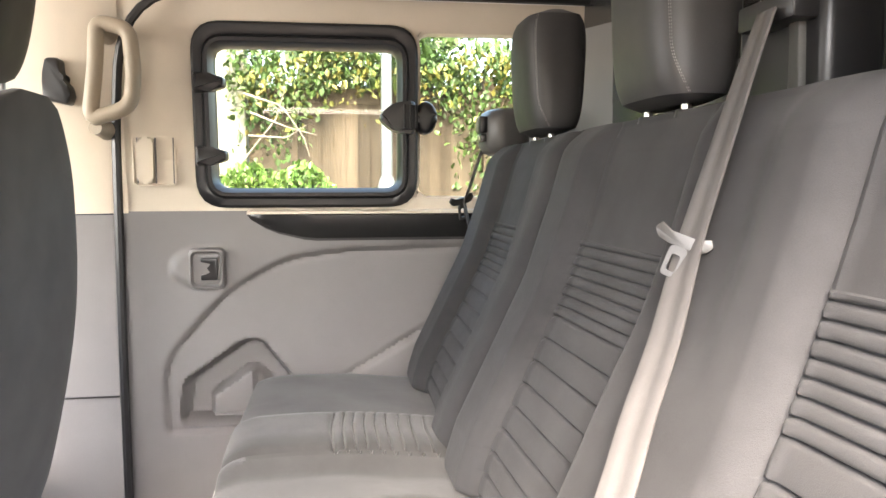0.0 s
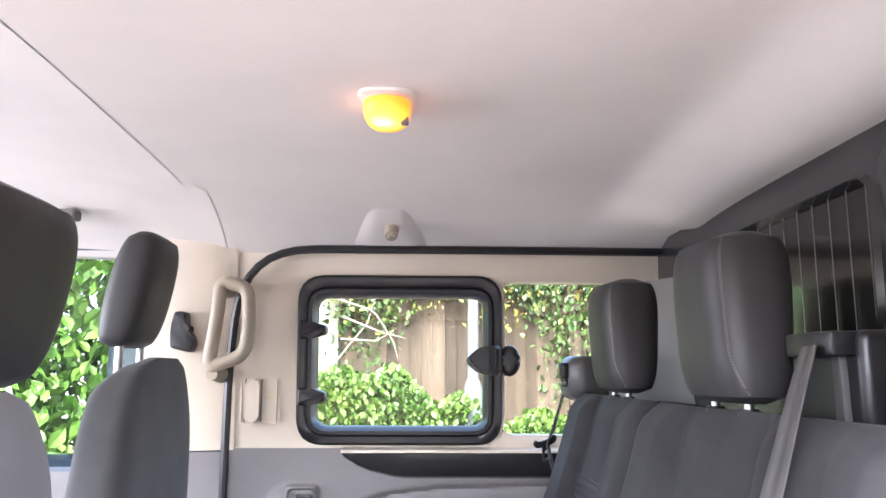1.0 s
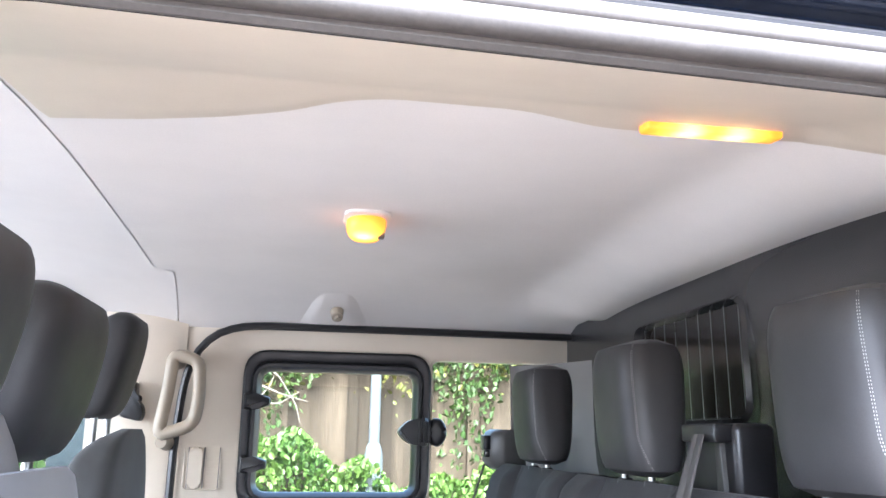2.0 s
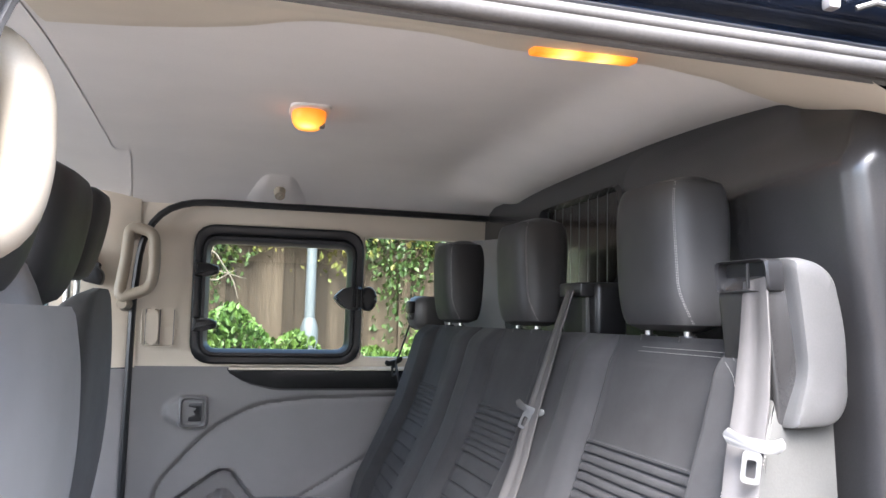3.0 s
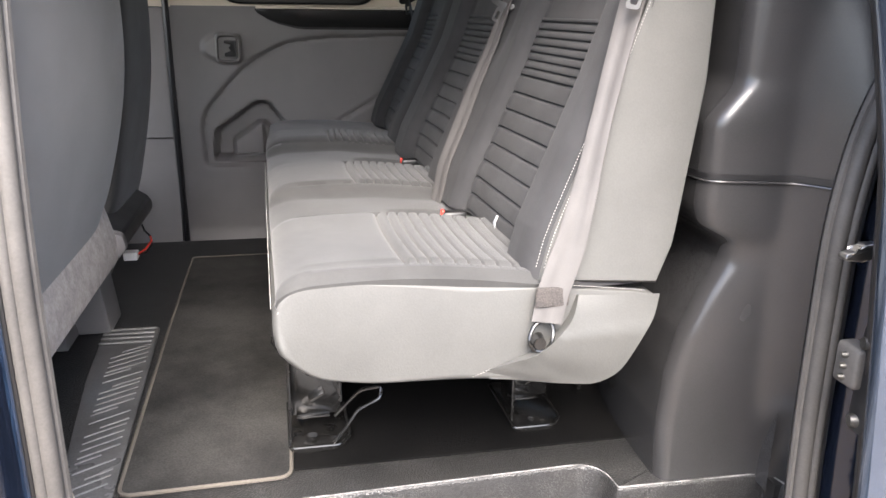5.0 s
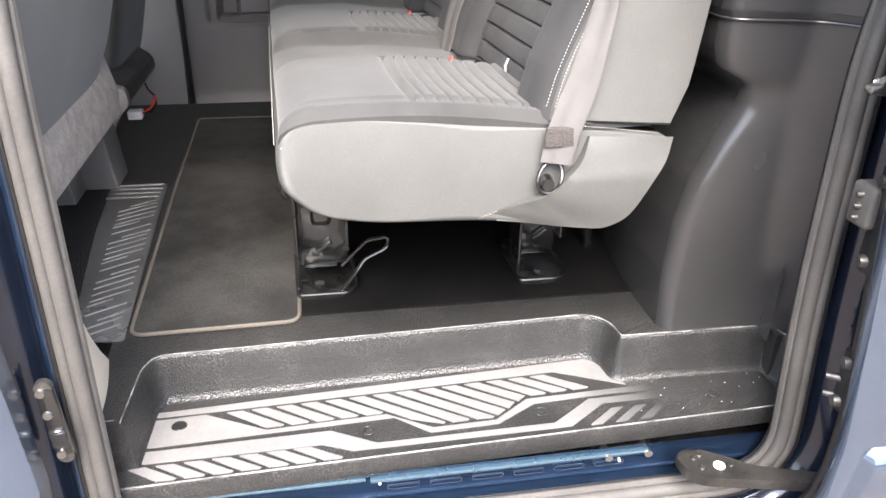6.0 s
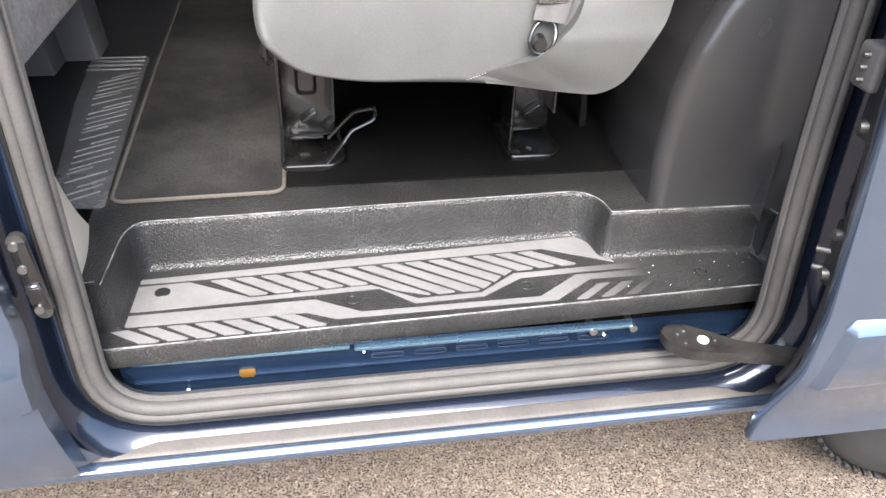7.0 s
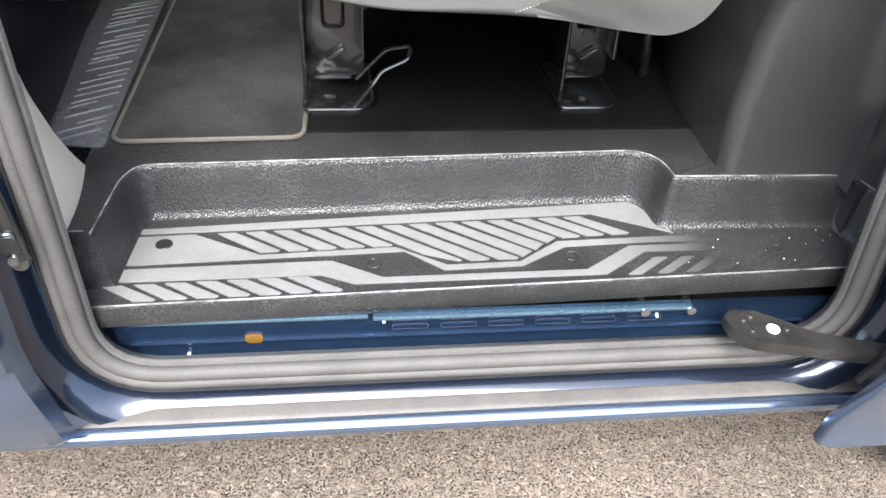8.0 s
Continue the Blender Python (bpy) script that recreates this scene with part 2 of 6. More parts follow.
M_WEB = surface("grey_belt_webbing", (0.076, 0.072, 0.070), 0.6, vary=0.12, broad=14, fine=900, bump=0.4, depth=0.0005, spec=0.3)
M_COARSE = surface("coarse_belt_stitch", (0.085, 0.074, 0.068), 0.8, vary=0.6, broad=420, fine=700, bump=1.0, depth=0.003, second=(0.035, 0.032, 0.030))
M_CHROME = surface("worn_chrome", (0.50, 0.49, 0.47), 0.3, 1.0, vary=0.1, broad=20, bump=0.05)
M_TONGUE = surface("belt_tongue_steel", (0.036, 0.035, 0.033), 0.4, 0.2, vary=0.1, bump=0.05)
M_STEEL = surface("black_painted_steel", (0.014, 0.0135, 0.013), 0.24, 0.1, vary=0.3, broad=25, bump=0.04, depth=0.0003, coat=0.8, spec=0.5)
M_ARM = surface("worn_roller_steel", (0.055, 0.052, 0.048), 0.38, 0.5, vary=0.35, broad=22, fine=300, bump=0.2, depth=0.0006, second=(0.025, 0.024, 0.023))
M_RUBBER = surface("black_rubber_floor", (0.018, 0.018, 0.018), 0.45, spec=0.3, vary=0.4, broad=6, fine=120, bump=1.0, depth=0.0016, cells=320, second=(0.026, 0.026, 0.026), speck=(0.05, 0.05, 0.05))
M_STEP = surface("pebbled_step_plastic", (0.018, 0.018, 0.018), 0.36, vary=0.35, broad=9, fine=160, bump=1.0, depth=0.0009, cells=330, second=(0.026, 0.0255, 0.025), speck=(0.10, 0.098, 0.095))
M_WORN = surface("worn_plastic_edge", (0.26, 0.255, 0.25), 0.5, vary=0.5, broad=30, fine=300, bump=0.2, second=(0.05, 0.05, 0.05))
M_TREAD = surface("silver_tread_film", (0.200, 0.196, 0.193), 0.40, 0.15, vary=0.12, broad=12, fine=160, bump=0.15, depth=0.0003)
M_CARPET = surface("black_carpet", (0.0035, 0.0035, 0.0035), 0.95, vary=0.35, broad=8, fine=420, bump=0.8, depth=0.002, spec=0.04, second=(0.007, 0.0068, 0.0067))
M_MAT = surface("dusty_black_mat", (0.017, 0.0168, 0.0165), 0.9, vary=0.35, broad=4.5, fine=300, bump=0.6, depth=0.001, spec=0.06, second=(0.058, 0.0563, 0.054))
M_MATEDGE = surface("tan_mat_binding", (0.095, 0.084, 0.070), 0.85, vary=0.2, bump=0.3)
M_SEAL = surface("weathered_door_seal", (0.074, 0.069, 0.064), 0.68, vary=0.2, broad=14, fine=300, bump=0.2, depth=0.0005)
M_BLUE = surface("blue_metallic_paint", (0.158, 0.205, 0.290), 0.20, 0.85, vary=0.12, broad=8, fine=900, bump=0.03, depth=0.0001, coat=1.0)
# body blue made darker, the shade of the sill channel in its colour
M_BLUEMID = surface("shaded_sill_paint", (0.024, 0.048, 0.100), 0.22, 0.6, vary=0.3, broad=14, fine=400, bump=0.05, depth=0.0002, coat=0.8)
# body blue lightened towards cyan: the sky's highlight on the flanges
M_LIP = surface("skylit_edge_paint", (0.16, 0.27, 0.36), 0.27, 0.8, vary=0.15, broad=10, fine=700, bump=0.04, depth=0.0002, coat=1.0)
M_SCUFF = surface("scuffed_sill_strip", (0.098, 0.089, 0.082), 0.55, vary=0.22, broad=10, fine=260, bump=0.15, depth=0.0004)
M_SEALER = surface("pale_seam_sealer", (0.30, 0.285, 0.27), 0.5, vary=0.12, broad=12, fine=200, bump=0.15, depth=0.0005)
M_GUN = surface("dull_zinc_steel", (0.15, 0.145, 0.135), 0.42, 0.8, vary=0.3, broad=40, bump=0.1)
M_CLOTH2 = surface("front_seat_back_cloth", (0.145, 0.143, 0.139), 0.85, vary=0.12, broad=4, fine=1100, bump=0.4, depth=0.0006, spec=0.25, sheen=0.2)
# body blue darkened further for the shaded jamb and door frame
M_BLUEDK = surface("shaded_jamb_paint", (0.016, 0.023, 0.042), 0.22, 0.5, vary=0.3, broad=16, fine=260, bump=0.12, depth=0.0004, coat=0.8)
M_FELT = surface("grey_felt_carpet", (0.42, 0.39, 0.365), 0.95, vary=0.2, broad=40, fine=170, bump=0.9, depth=0.002, spec=0.1)
M_GLASS = thin_glass("clear_window_glass", (0.73, 0.75, 0.705), 0.02)
M_SMOKE = glass("smoked_window_glass", (0.55, 0.55, 0.56), 0.10)
M_LAMP = lit("amber_lamp_lens", (1.0, 0.27, 0.015), 0.12)
_t = M_LAMP.node_tree
_b = _t.nodes["Principled BSDF"]
_ge = _t.nodes.new("ShaderNodeTexCoord")
_last = None
for _c in ((0.321, 0.968, 1.779), (0.632, 0.462, 1.781), (0.686, 0.462, 1.781)):
    _d = _t.nodes.new("ShaderNodeVectorMath")
    _d.operation = "DISTANCE"
    _d.inputs[1].default_value = _c
    _t.links.new(_ge.outputs["Object"], _d.inputs[0])
    if _last is None:
        _last = _d.outputs["Value"]
    else:
        _mn = _t.nodes.new("ShaderNodeMath")
        _mn.operation = "MINIMUM"
        _t.links.new(_last, _mn.inputs[0])
        _t.links.new(_d.outputs["Value"], _mn.inputs[1])
        _last = _mn.outputs[0]
_ra = _t.nodes.new("ShaderNodeValToRGB")
_mr = _t.nodes.new("ShaderNodeMapRange")
_mr.inputs[1].default_value, _mr.inputs[2].default_value = 0.004, 0.042
_t.links.new(_last, _mr.inputs[0])
_t.links.new(_mr.outputs[0], _ra.inputs[0])
_ra.color_ramp.elements[0].color, _ra.color_ramp.elements[1].color = (1.0, 0.66, 0.20, 1), (1.0, 0.27, 0.015, 1)
_e = _ra.color_ramp.elements.new(0.45)
_e.color = (1.0, 0.42, 0.05, 1)
_st = _t.nodes.new("ShaderNodeMapRange")
_st.inputs[3].default_value, _st.inputs[4].default_value = 0.20, 0.065
_t.links.new(_mr.outputs[0], _st.inputs[0])
_t.links.new(_ra.outputs[0], _b.inputs["Emission Color"])
_t.links.new(_st.outputs[0], _b.inputs["Emission Strength"])
M_RED = surface("red_button", (0.65, 0.05, 0.03), 0.4, bump=0)
M_WHITE = surface("white_plastic", (0.78, 0.77, 0.74), 0.4, vary=0.05, bump=0.05)
M_ORANGE = surface("amber_plug", (0.11, 0.055, 0.006), 0.5, bump=0.05)
M_TYRE = surface("tyre_rubber", (0.012, 0.012, 0.012), 0.75, vary=0.2, bump=0.3)
M_PLY = surface("brown_ply_lining", (0.16, 0.105, 0.08), 0.7, vary=0.3, broad=4)
M_FENCE = surface("weathered_fence_wood", (0.088, 0.068, 0.049), 0.85, vary=0.35, broad=2.5, fine=40, bump=0.6, depth=0.004, second=(0.060, 0.045, 0.032), spec=0.2)
_t = M_FENCE.node_tree
_b = _t.nodes["Principled BSDF"]
_oi, _mr, _mx, _mp, _tc = (_t.nodes.new(k) for k in ("ShaderNodeObjectInfo", "ShaderNodeMapRange", "ShaderNodeMix", "ShaderNodeMapping", "ShaderNodeTexCoord"))
_mx.data_type, _mx.blend_type = "RGBA", "MULTIPLY"
_mx.inputs[0].default_value = 1.0
_mr.inputs[3].default_value, _mr.inputs[4].default_value = 0.45, 1.25
_src = _b.inputs["Base Color"].links[0].from_socket
_t.links.new(_oi.outputs["Random"], _mr.inputs[0])
_t.links.new(_src, _mx.inputs[6])
_t.links.new(_mr.outputs[0], _mx.inputs[7])
_t.links.new(_mx.outputs[2], _b.inputs["Base Color"])
_mp.inputs["Scale"].default_value = (1.0, 1.0, 0.06)
_t.links.new(_tc.outputs["Object"], _mp.inputs["Vector"])
for _q in _t.nodes:
    if _q.type == "TEX_NOISE":
        _t.links.new(_mp.outputs["Vector"], _q.inputs["Vector"])
        _q.inputs["Scale"].default_value *= 2.0
M_LEAF4 = surface("yellowing_creeper_leaf", (0.105, 0.084, 0.020), 0.5, vary=0.3, broad=3, fine=60, bump=0.2, second=(0.09, 0.12, 0.02), spec=0.4)
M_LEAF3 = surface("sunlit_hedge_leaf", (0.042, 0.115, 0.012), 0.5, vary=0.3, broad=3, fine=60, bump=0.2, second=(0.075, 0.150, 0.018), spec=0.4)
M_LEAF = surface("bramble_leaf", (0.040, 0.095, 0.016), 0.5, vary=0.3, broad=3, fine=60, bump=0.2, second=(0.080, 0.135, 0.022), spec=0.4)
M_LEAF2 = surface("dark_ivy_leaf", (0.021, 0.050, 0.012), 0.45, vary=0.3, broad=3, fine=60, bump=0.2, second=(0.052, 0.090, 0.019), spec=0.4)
M_TWIG = surface("grey_twig", (0.15, 0.13, 0.105), 0.85, vary=0.3)
M_POST = surface("pale_grey_pole_paint", (0.095, 0.11, 0.12), 0.5, 0.0, vary=0.1)
M_RENDER = surface("pale_wall_render", (0.17, 0.17, 0.135), 0.9, vary=0.12, broad=1.2, fine=80, bump=0.4, depth=0.003)
M_TAR = bpy.data.materials.new("tan_chipped_tarmac")
M_TAR.use_nodes = True
_t = M_TAR.node_tree
_b = _t.nodes["Principled BSDF"]
_b.inputs["Roughness"].default_value = 0.85
_b.inputs["Specular IOR Level"].default_value = 0.3
_tc = _t.nodes.new("ShaderNodeTexCoord")
_v1, _v2, _ns, _nb = (_t.nodes.new(k) for k in ("ShaderNodeTexVoronoi", "ShaderNodeTexVoronoi", "ShaderNodeTexNoise", "ShaderNodeTexNoise"))
_v1.inputs["Scale"].default_value, _v2.inputs["Scale"].default_value, _ns.inputs["Scale"].default_value, _nb.inputs["Scale"].default_value = 165.0, 260.0, 2.2, 700.0
_ns.inputs["Detail"].default_value = 6.0
for _q in (_v1, _v2, _ns, _nb):
    _t.links.new(_tc.outputs["Object"], _q.inputs["Vector"])
_sep, _rmp = _t.nodes.new("ShaderNodeSeparateColor"), _t.nodes.new("ShaderNodeValToRGB")
_t.links.new(_v1.outputs["Color"], _sep.inputs[0])
_t.links.new(_sep.outputs[0], _rmp.inputs[0])
_cr = _rmp.color_ramp
_cr.elements[0].color, _cr.elements[1].color = (0.156, 0.124, 0.098, 1), (0.354, 0.294, 0.240, 1)
for _p, _c in ((0.35, (0.222, 0.178, 0.141, 1)), (0.6, (0.231, 0.193, 0.158, 1)), (0.85, (0.257, 0.204, 0.160, 1))):
    _e = _cr.elements.new(_p)
    _e.color = _c
_gap, _m1, _m2, _st = _t.nodes.new("ShaderNodeMapRange"), _t.nodes.new("ShaderNodeMix"), _t.nodes.new("ShaderNodeMix"), _t.nodes.new("ShaderNodeMapRange")
_m1.data_type, _m2.data_type, _m2.blend_type = "RGBA", "RGBA", "MULTIPLY"
_nk, _kr, _km = _t.nodes.new("ShaderNodeTexNoise"), _t.nodes.new("ShaderNodeMapRange"), _t.nodes.new("ShaderNodeMath")
_nk.inputs["Scale"].default_value = 40.0
for _q in (_nk,):
    _t.links.new(_tc.outputs["Object"], _q.inputs["Vector"])
_np = _t.nodes.new("ShaderNodeTexNoise")
_np.inputs["Scale"].default_value, _np.inputs["Detail"].default_value, _np.inputs["Roughness"].default_value = 240.0, 3.0, 0.6
_t.links.new(_tc.outputs["Object"], _np.inputs["Vector"])
_gap.inputs[1].default_value, _gap.inputs[2].default_value, _gap.inputs[3].default_value, _gap.inputs[4].default_value = 0.42, 0.505, 1.0, 0.0
_t.links.new(_np.outputs[0], _gap.inputs[0])
_kr.inputs[1].default_value, _kr.inputs[2].default_value, _kr.inputs[3].default_value, _kr.inputs[4].default_value = 0.36, 0.58, 0.45, 1.0
_t.links.new(_nk.outputs[0], _kr.inputs[0])
_km.operation = "MULTIPLY"
_t.links.new(_gap.outputs[0], _km.inputs[0])
_t.links.new(_kr.outputs[0], _km.inputs[1])
_t.links.new(_km.outputs[0], _m1.inputs[0])
_t.links.new(_rmp.outputs[0], _m1.inputs[6])
_m1.inputs[7].default_value = (0.020, 0.017, 0.015, 1)
_st.inputs[1].default_value, _st.inputs[2].default_value, _st.inputs[3].default_value, _st.inputs[4].default_value = 0.3, 0.7, 0.77, 0.98
_t.links.new(_ns.outputs[0], _st.inputs[0])
_m2.inputs[0].default_value = 1.0
_t.links.new(_m1.outputs[2], _m2.inputs[6])
_t.links.new(_st.outputs[0], _m2.inputs[7])
_od, _on, _oa, _om, _m3 = (_t.nodes.new(k) for k in ("ShaderNodeVectorMath", "ShaderNodeTexNoise", "ShaderNodeMath", "ShaderNodeMapRange", "ShaderNodeMix"))
_od.operation, _od.inputs[1].default_value = "DISTANCE", (0.889, 0.062, 0.0)
_on.inputs["Scale"].default_value, _on.inputs["Detail"].default_value = 90.0, 4.0
_oa.operation, _oa.inputs[2].default_value = "MULTIPLY_ADD", 0.0
_oa.inputs[1].default_value = 0.06
_t.links.new(_tc.outputs["Object"], _od.inputs[0])
_t.links.new(_tc.outputs["Object"], _on.inputs["Vector"])
_t.links.new(_on.outputs[0], _oa.inputs[0])
_t.links.new(_od.outputs["Value"], _oa.inputs[2])
_om.inputs[1].default_value, _om.inputs[2].default_value, _om.inputs[3].default_value, _om.inputs[4].default_value = 0.035, 0.062, 0.72, 0.0
_t.links.new(_oa.outputs[0], _om.inputs[0])
_m3.data_type = "RGBA"
_t.links.new(_om.outputs[0], _m3.inputs[0])
_t.links.new(_m2.outputs[2], _m3.inputs[6])
_m3.inputs[7].default_value = (0.03, 0.027, 0.026, 1)
_t.links.new(_m3.outputs[2], _b.inputs["Base Color"])
_bp, _inv = _t.nodes.new("ShaderNodeBump"), _t.nodes.new("ShaderNodeMath")
_inv.operation = "SUBTRACT"
_inv.inputs[0].default_value = 1.0
_t.links.new(_km.outputs[0], _inv.inputs[1])
_t.links.new(_inv.outputs[0], _bp.inputs["Height"])
_bp.inputs["Strength"].default_value, _bp.inputs["Distance"].default_value = 0.8, 0.003
_t.links.new(_bp.outputs[0], _b.inputs["Normal"])

# ---- ground ----
g = bmesh.new()
sheet(g, lambda u, v: (-900 + 1800 * u, -900 + 1800 * v, 0.0), 60, 60)
structure("ground", g, M_TAR, "tan chipped tarmac driveway under the van", "ground", False)

# ---- the near side of the van: door opening, jamb, seal and outer skin ----
DOORWAY = fillet([(0.012, 0.392), (0.958, 0.392), (0.935, 0.72), (0.930, 1.02), (0.960, 1.15), (1.05, 1.29), (1.07, 1.626), (1.03, 1.674), (0.05, 1.691), (0.018, 1.606)],
                 [0.085, 0.10, 0.1, 0.08, 0.06, 0.08, 0.05, 0.05, 0.07, 0.05], 8)
DOORWAY = resample(DOORWAY, 220)


def near_side(z):
    """The body side's y, leaning inwards towards the roof."""
    return 0.03 + 0.09 * float(ease((z - 0.95) / 0.75))


def around(d, dy, top=0.74):
    """The doorway's outline, grown by d metres and shifted by dy."""
    out, k = [], len(DOORWAY)
    for i, (x, z) in enumerate(DOORWAY):
        (xa, za), (xb, zb) = DOORWAY[i - 2], DOORWAY[(i + 2) % k]
        tx, tz = xb - xa, zb - za
        q = math.hypot(tx, tz)
        w = top if (d > 0 and z > 1.62) else (top + (1 - top) * min(1, (1.62 - z) / 0.25) if d > 0 and z > 1.37 else 1.0)
        out.append((x + tz / q * d * w, near_side(z) + dy, z - tx / q * d * w))
    return out


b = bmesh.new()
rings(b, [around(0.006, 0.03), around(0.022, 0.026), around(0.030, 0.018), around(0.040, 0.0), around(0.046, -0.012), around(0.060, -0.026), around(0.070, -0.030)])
jamb = structure("doorway_jamb", b, M_BLUEDK, "door jamb round the side opening in shade-darkened body blue", "door jamb")
# lighter bead added round the jamb to draw a thin highlight line
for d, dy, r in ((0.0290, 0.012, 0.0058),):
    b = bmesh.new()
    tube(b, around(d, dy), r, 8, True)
    part("pressed_bead", b, M_BLUEMID, jamb, "rounded blue bead for the jamb's highlight line")
b = bmesh.new()
tube(b, around(0.0, 0.003), 0.0100, 12, True)
tube(b, around(-0.008, 0.013), 0.0060, 8, True)
tube(b, around(0.011, -0.003), 0.0065, 10, True)
seal = structure("door_seal", b, M_SEAL, "weathered grey rubber seal round the doorway", "door seal")
# black tube standing in for the shadow gap between seal and jamb
b = bmesh.new()
tube(b, around(0.0185, -0.006), 0.0030, 8, True)
part("seal_lip", b, M_BLACK, seal, "thin black line for the shaded gap beside the seal")
b = bmesh.new()
rings(b, [around(-0.008, 0.018), around(-0.008, 0.026), around(0.0, 0.034), around(0.012, 0.036)])
structure("trim", b, M_DARK, "dark trim lip inside the doorway", "trim")

b = bmesh.new()
GUTTER = fillet([(0.094, 1.7415), (0.086, 1.7425), (0.083, 1.750), (0.083, 1.762), (0.090, 1.768), (0.12, 1.772)], 0.003, 3, False)
rings(b, [[(x, y, z) for y, z in GUTTER] for x in np.linspace(-0.10, 1.20, 10)], False)
gutter = structure("roof_gutter", b, M_SEALER, "pale sealed gutter strip above the doorway", "gutter")
b = bmesh.new()
tube(b, [(x, 0.0825, 1.764) for x in np.linspace(-0.10, 1.20, 10)], 0.0035, 8)
part("gutter_lip", b, M_BLUEDK, gutter, "gutter lip in shade-darkened body blue")
catch = thing("upper_door_stop", (0.735, 0.09, 1.70), "white plastic door stop with a steel hook", "door stop")
b = bmesh.new()
box(b, (0.724, 0.080, 1.710), (0.737, 0.092, 1.722), 0.003, 2)
part("block", b, M_GREY, catch)
b = bmesh.new()
tube(b, [(0.760, 0.088, 1.716), (0.775, 0.080, 1.720), (0.790, 0.078, 1.717), (0.806, 0.080, 1.720), (0.815, 0.088, 1.722)], 0.003, 8)
part("hook", b, M_GUN, catch)

# outer skin round the doorway, out to the sills, the roof and the ends
rim = around(0.070, -0.030)
outer = []
for x, y, z in rim:
    dx, dz = x - 0.5, z - 1.03
    s = min((2.3 if dx > 0 else 0.62) / max(abs(dx), 1e-6), (0.74 if dz > 0 else 0.74) / max(abs(dz), 1e-6))
    px, pz = 0.5 + dx * s, 1.03 + dz * s
    if px < 0.0:
        pz = max(pz, 0.334)
    if pz > 1.70:
        outer.append((px, 0.26, 1.80))
    else:
        outer.append((px, 0.07 if pz < 0.32 and px > 0.0 else -0.012 + 0.13 * float(ease((pz - 1.15) / 0.6)), pz))
b = bmesh.new()
rings(b, [rim, outer])
van_side = structure("wall_near", b, M_BLUE, "blue metallic outer side of the van", "van side")

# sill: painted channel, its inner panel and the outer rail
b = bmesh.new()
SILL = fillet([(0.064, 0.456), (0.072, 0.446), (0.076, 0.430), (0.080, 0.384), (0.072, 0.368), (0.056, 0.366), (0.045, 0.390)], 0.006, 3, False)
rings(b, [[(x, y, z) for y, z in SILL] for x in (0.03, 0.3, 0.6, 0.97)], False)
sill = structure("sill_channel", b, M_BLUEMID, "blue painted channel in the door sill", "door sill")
for i in range(6):
    b = bmesh.new()
    x0 = 0.37 + i * 0.062
    tube(b, [(x, y + 0.0745, z) for x, z in resample(rrect(x0 + 0.024, 0.418, 0.046, 0.009, 0.0035, 3), 24) for y in (0.0,)], 0.0008, 5, True)
    part("slot_rim", b, M_BLUE, sill)
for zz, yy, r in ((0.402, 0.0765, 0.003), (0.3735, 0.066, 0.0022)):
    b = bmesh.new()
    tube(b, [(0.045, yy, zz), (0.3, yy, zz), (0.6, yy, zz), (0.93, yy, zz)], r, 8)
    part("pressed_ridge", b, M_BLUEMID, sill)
for x0, x1, z in ((0.050, 0.340, 0.4455), (0.346, 0.76, 0.4415)):
    b = bmesh.new()
    box(b, (x0, 0.064, z - 0.004), (x1, 0.074, z + 0.002), 0.0015)
    part("flange", b, M_LIP, sill, "flange in paler blue for its sky highlight")
for x, z in ((0.112, 0.380), (0.36, 0.428), (0.72, 0.421)):
    b = bmesh.new()
    tube(b, [(x, 0.082, z), (x, 0.072, z)], [0.003, 0.002], 10)
    part("clip", b, M_WHITE, sill)
b = bmesh.new()
STRIP = fillet([(0.021, 0.3440), (0.018, 0.3475), (0.001, 0.3435), (-0.003, 0.341)], 0.004, 3, False)
rings(b, [[(x, y, z) for y, z in STRIP] for x in np.linspace(-0.046, 1.25, 8)], False)
structure("sill_strip", b, M_SCUFF, "scuffed tan-grey strip along the sill", "door sill")
b = bmesh.new()
RAIL = fillet([(0.0, 0.3405), (-0.009, 0.3400), (-0.016, 0.3350), (-0.0185, 0.328), (-0.016, 0.320), (0.03, 0.300), (0.12, 0.28)], 0.005, 4, False)
rings(b, [[(x, y, z) for y, z in RAIL] for x in np.linspace(-1.9, 1.25, 14)], False)
structure("sill_rail", b, M_BLUE, "blue metallic lower sill below the doorway", "door sill")

# ---- floor, steps ----
def step_front(x):
    """The step's front edge, running slightly inwards to the rear."""
    return 0.058 + 0.033 * x


WELL = resample(fillet([(0.031, 0.0925), (0.037, 0.212), (0.050, 0.241), (0.722, 0.262), (0.747, 0.238), (0.752, 0.192), (1.004, 0.187), (1.028, 0.096)], [0, 0.03, 0.03, 0.03, 0.035, 0.006, 0.006, 0], 8, False), 260, False)


def well(d, z, slope=0.0):
    """The recess's outline shifted outwards by d, at height z."""
    out, k = [], len(WELL)
    for i, (x, y) in enumerate(WELL):
        (xa, ya), (xb, yb) = WELL[max(0, i - 1)], WELL[min(k - 1, i + 1)]
        tx, ty = xb - xa, yb - ya
        q = math.hypot(tx, ty)
        out.append((x - ty / q * d, y + tx / q * d, z))
    return out


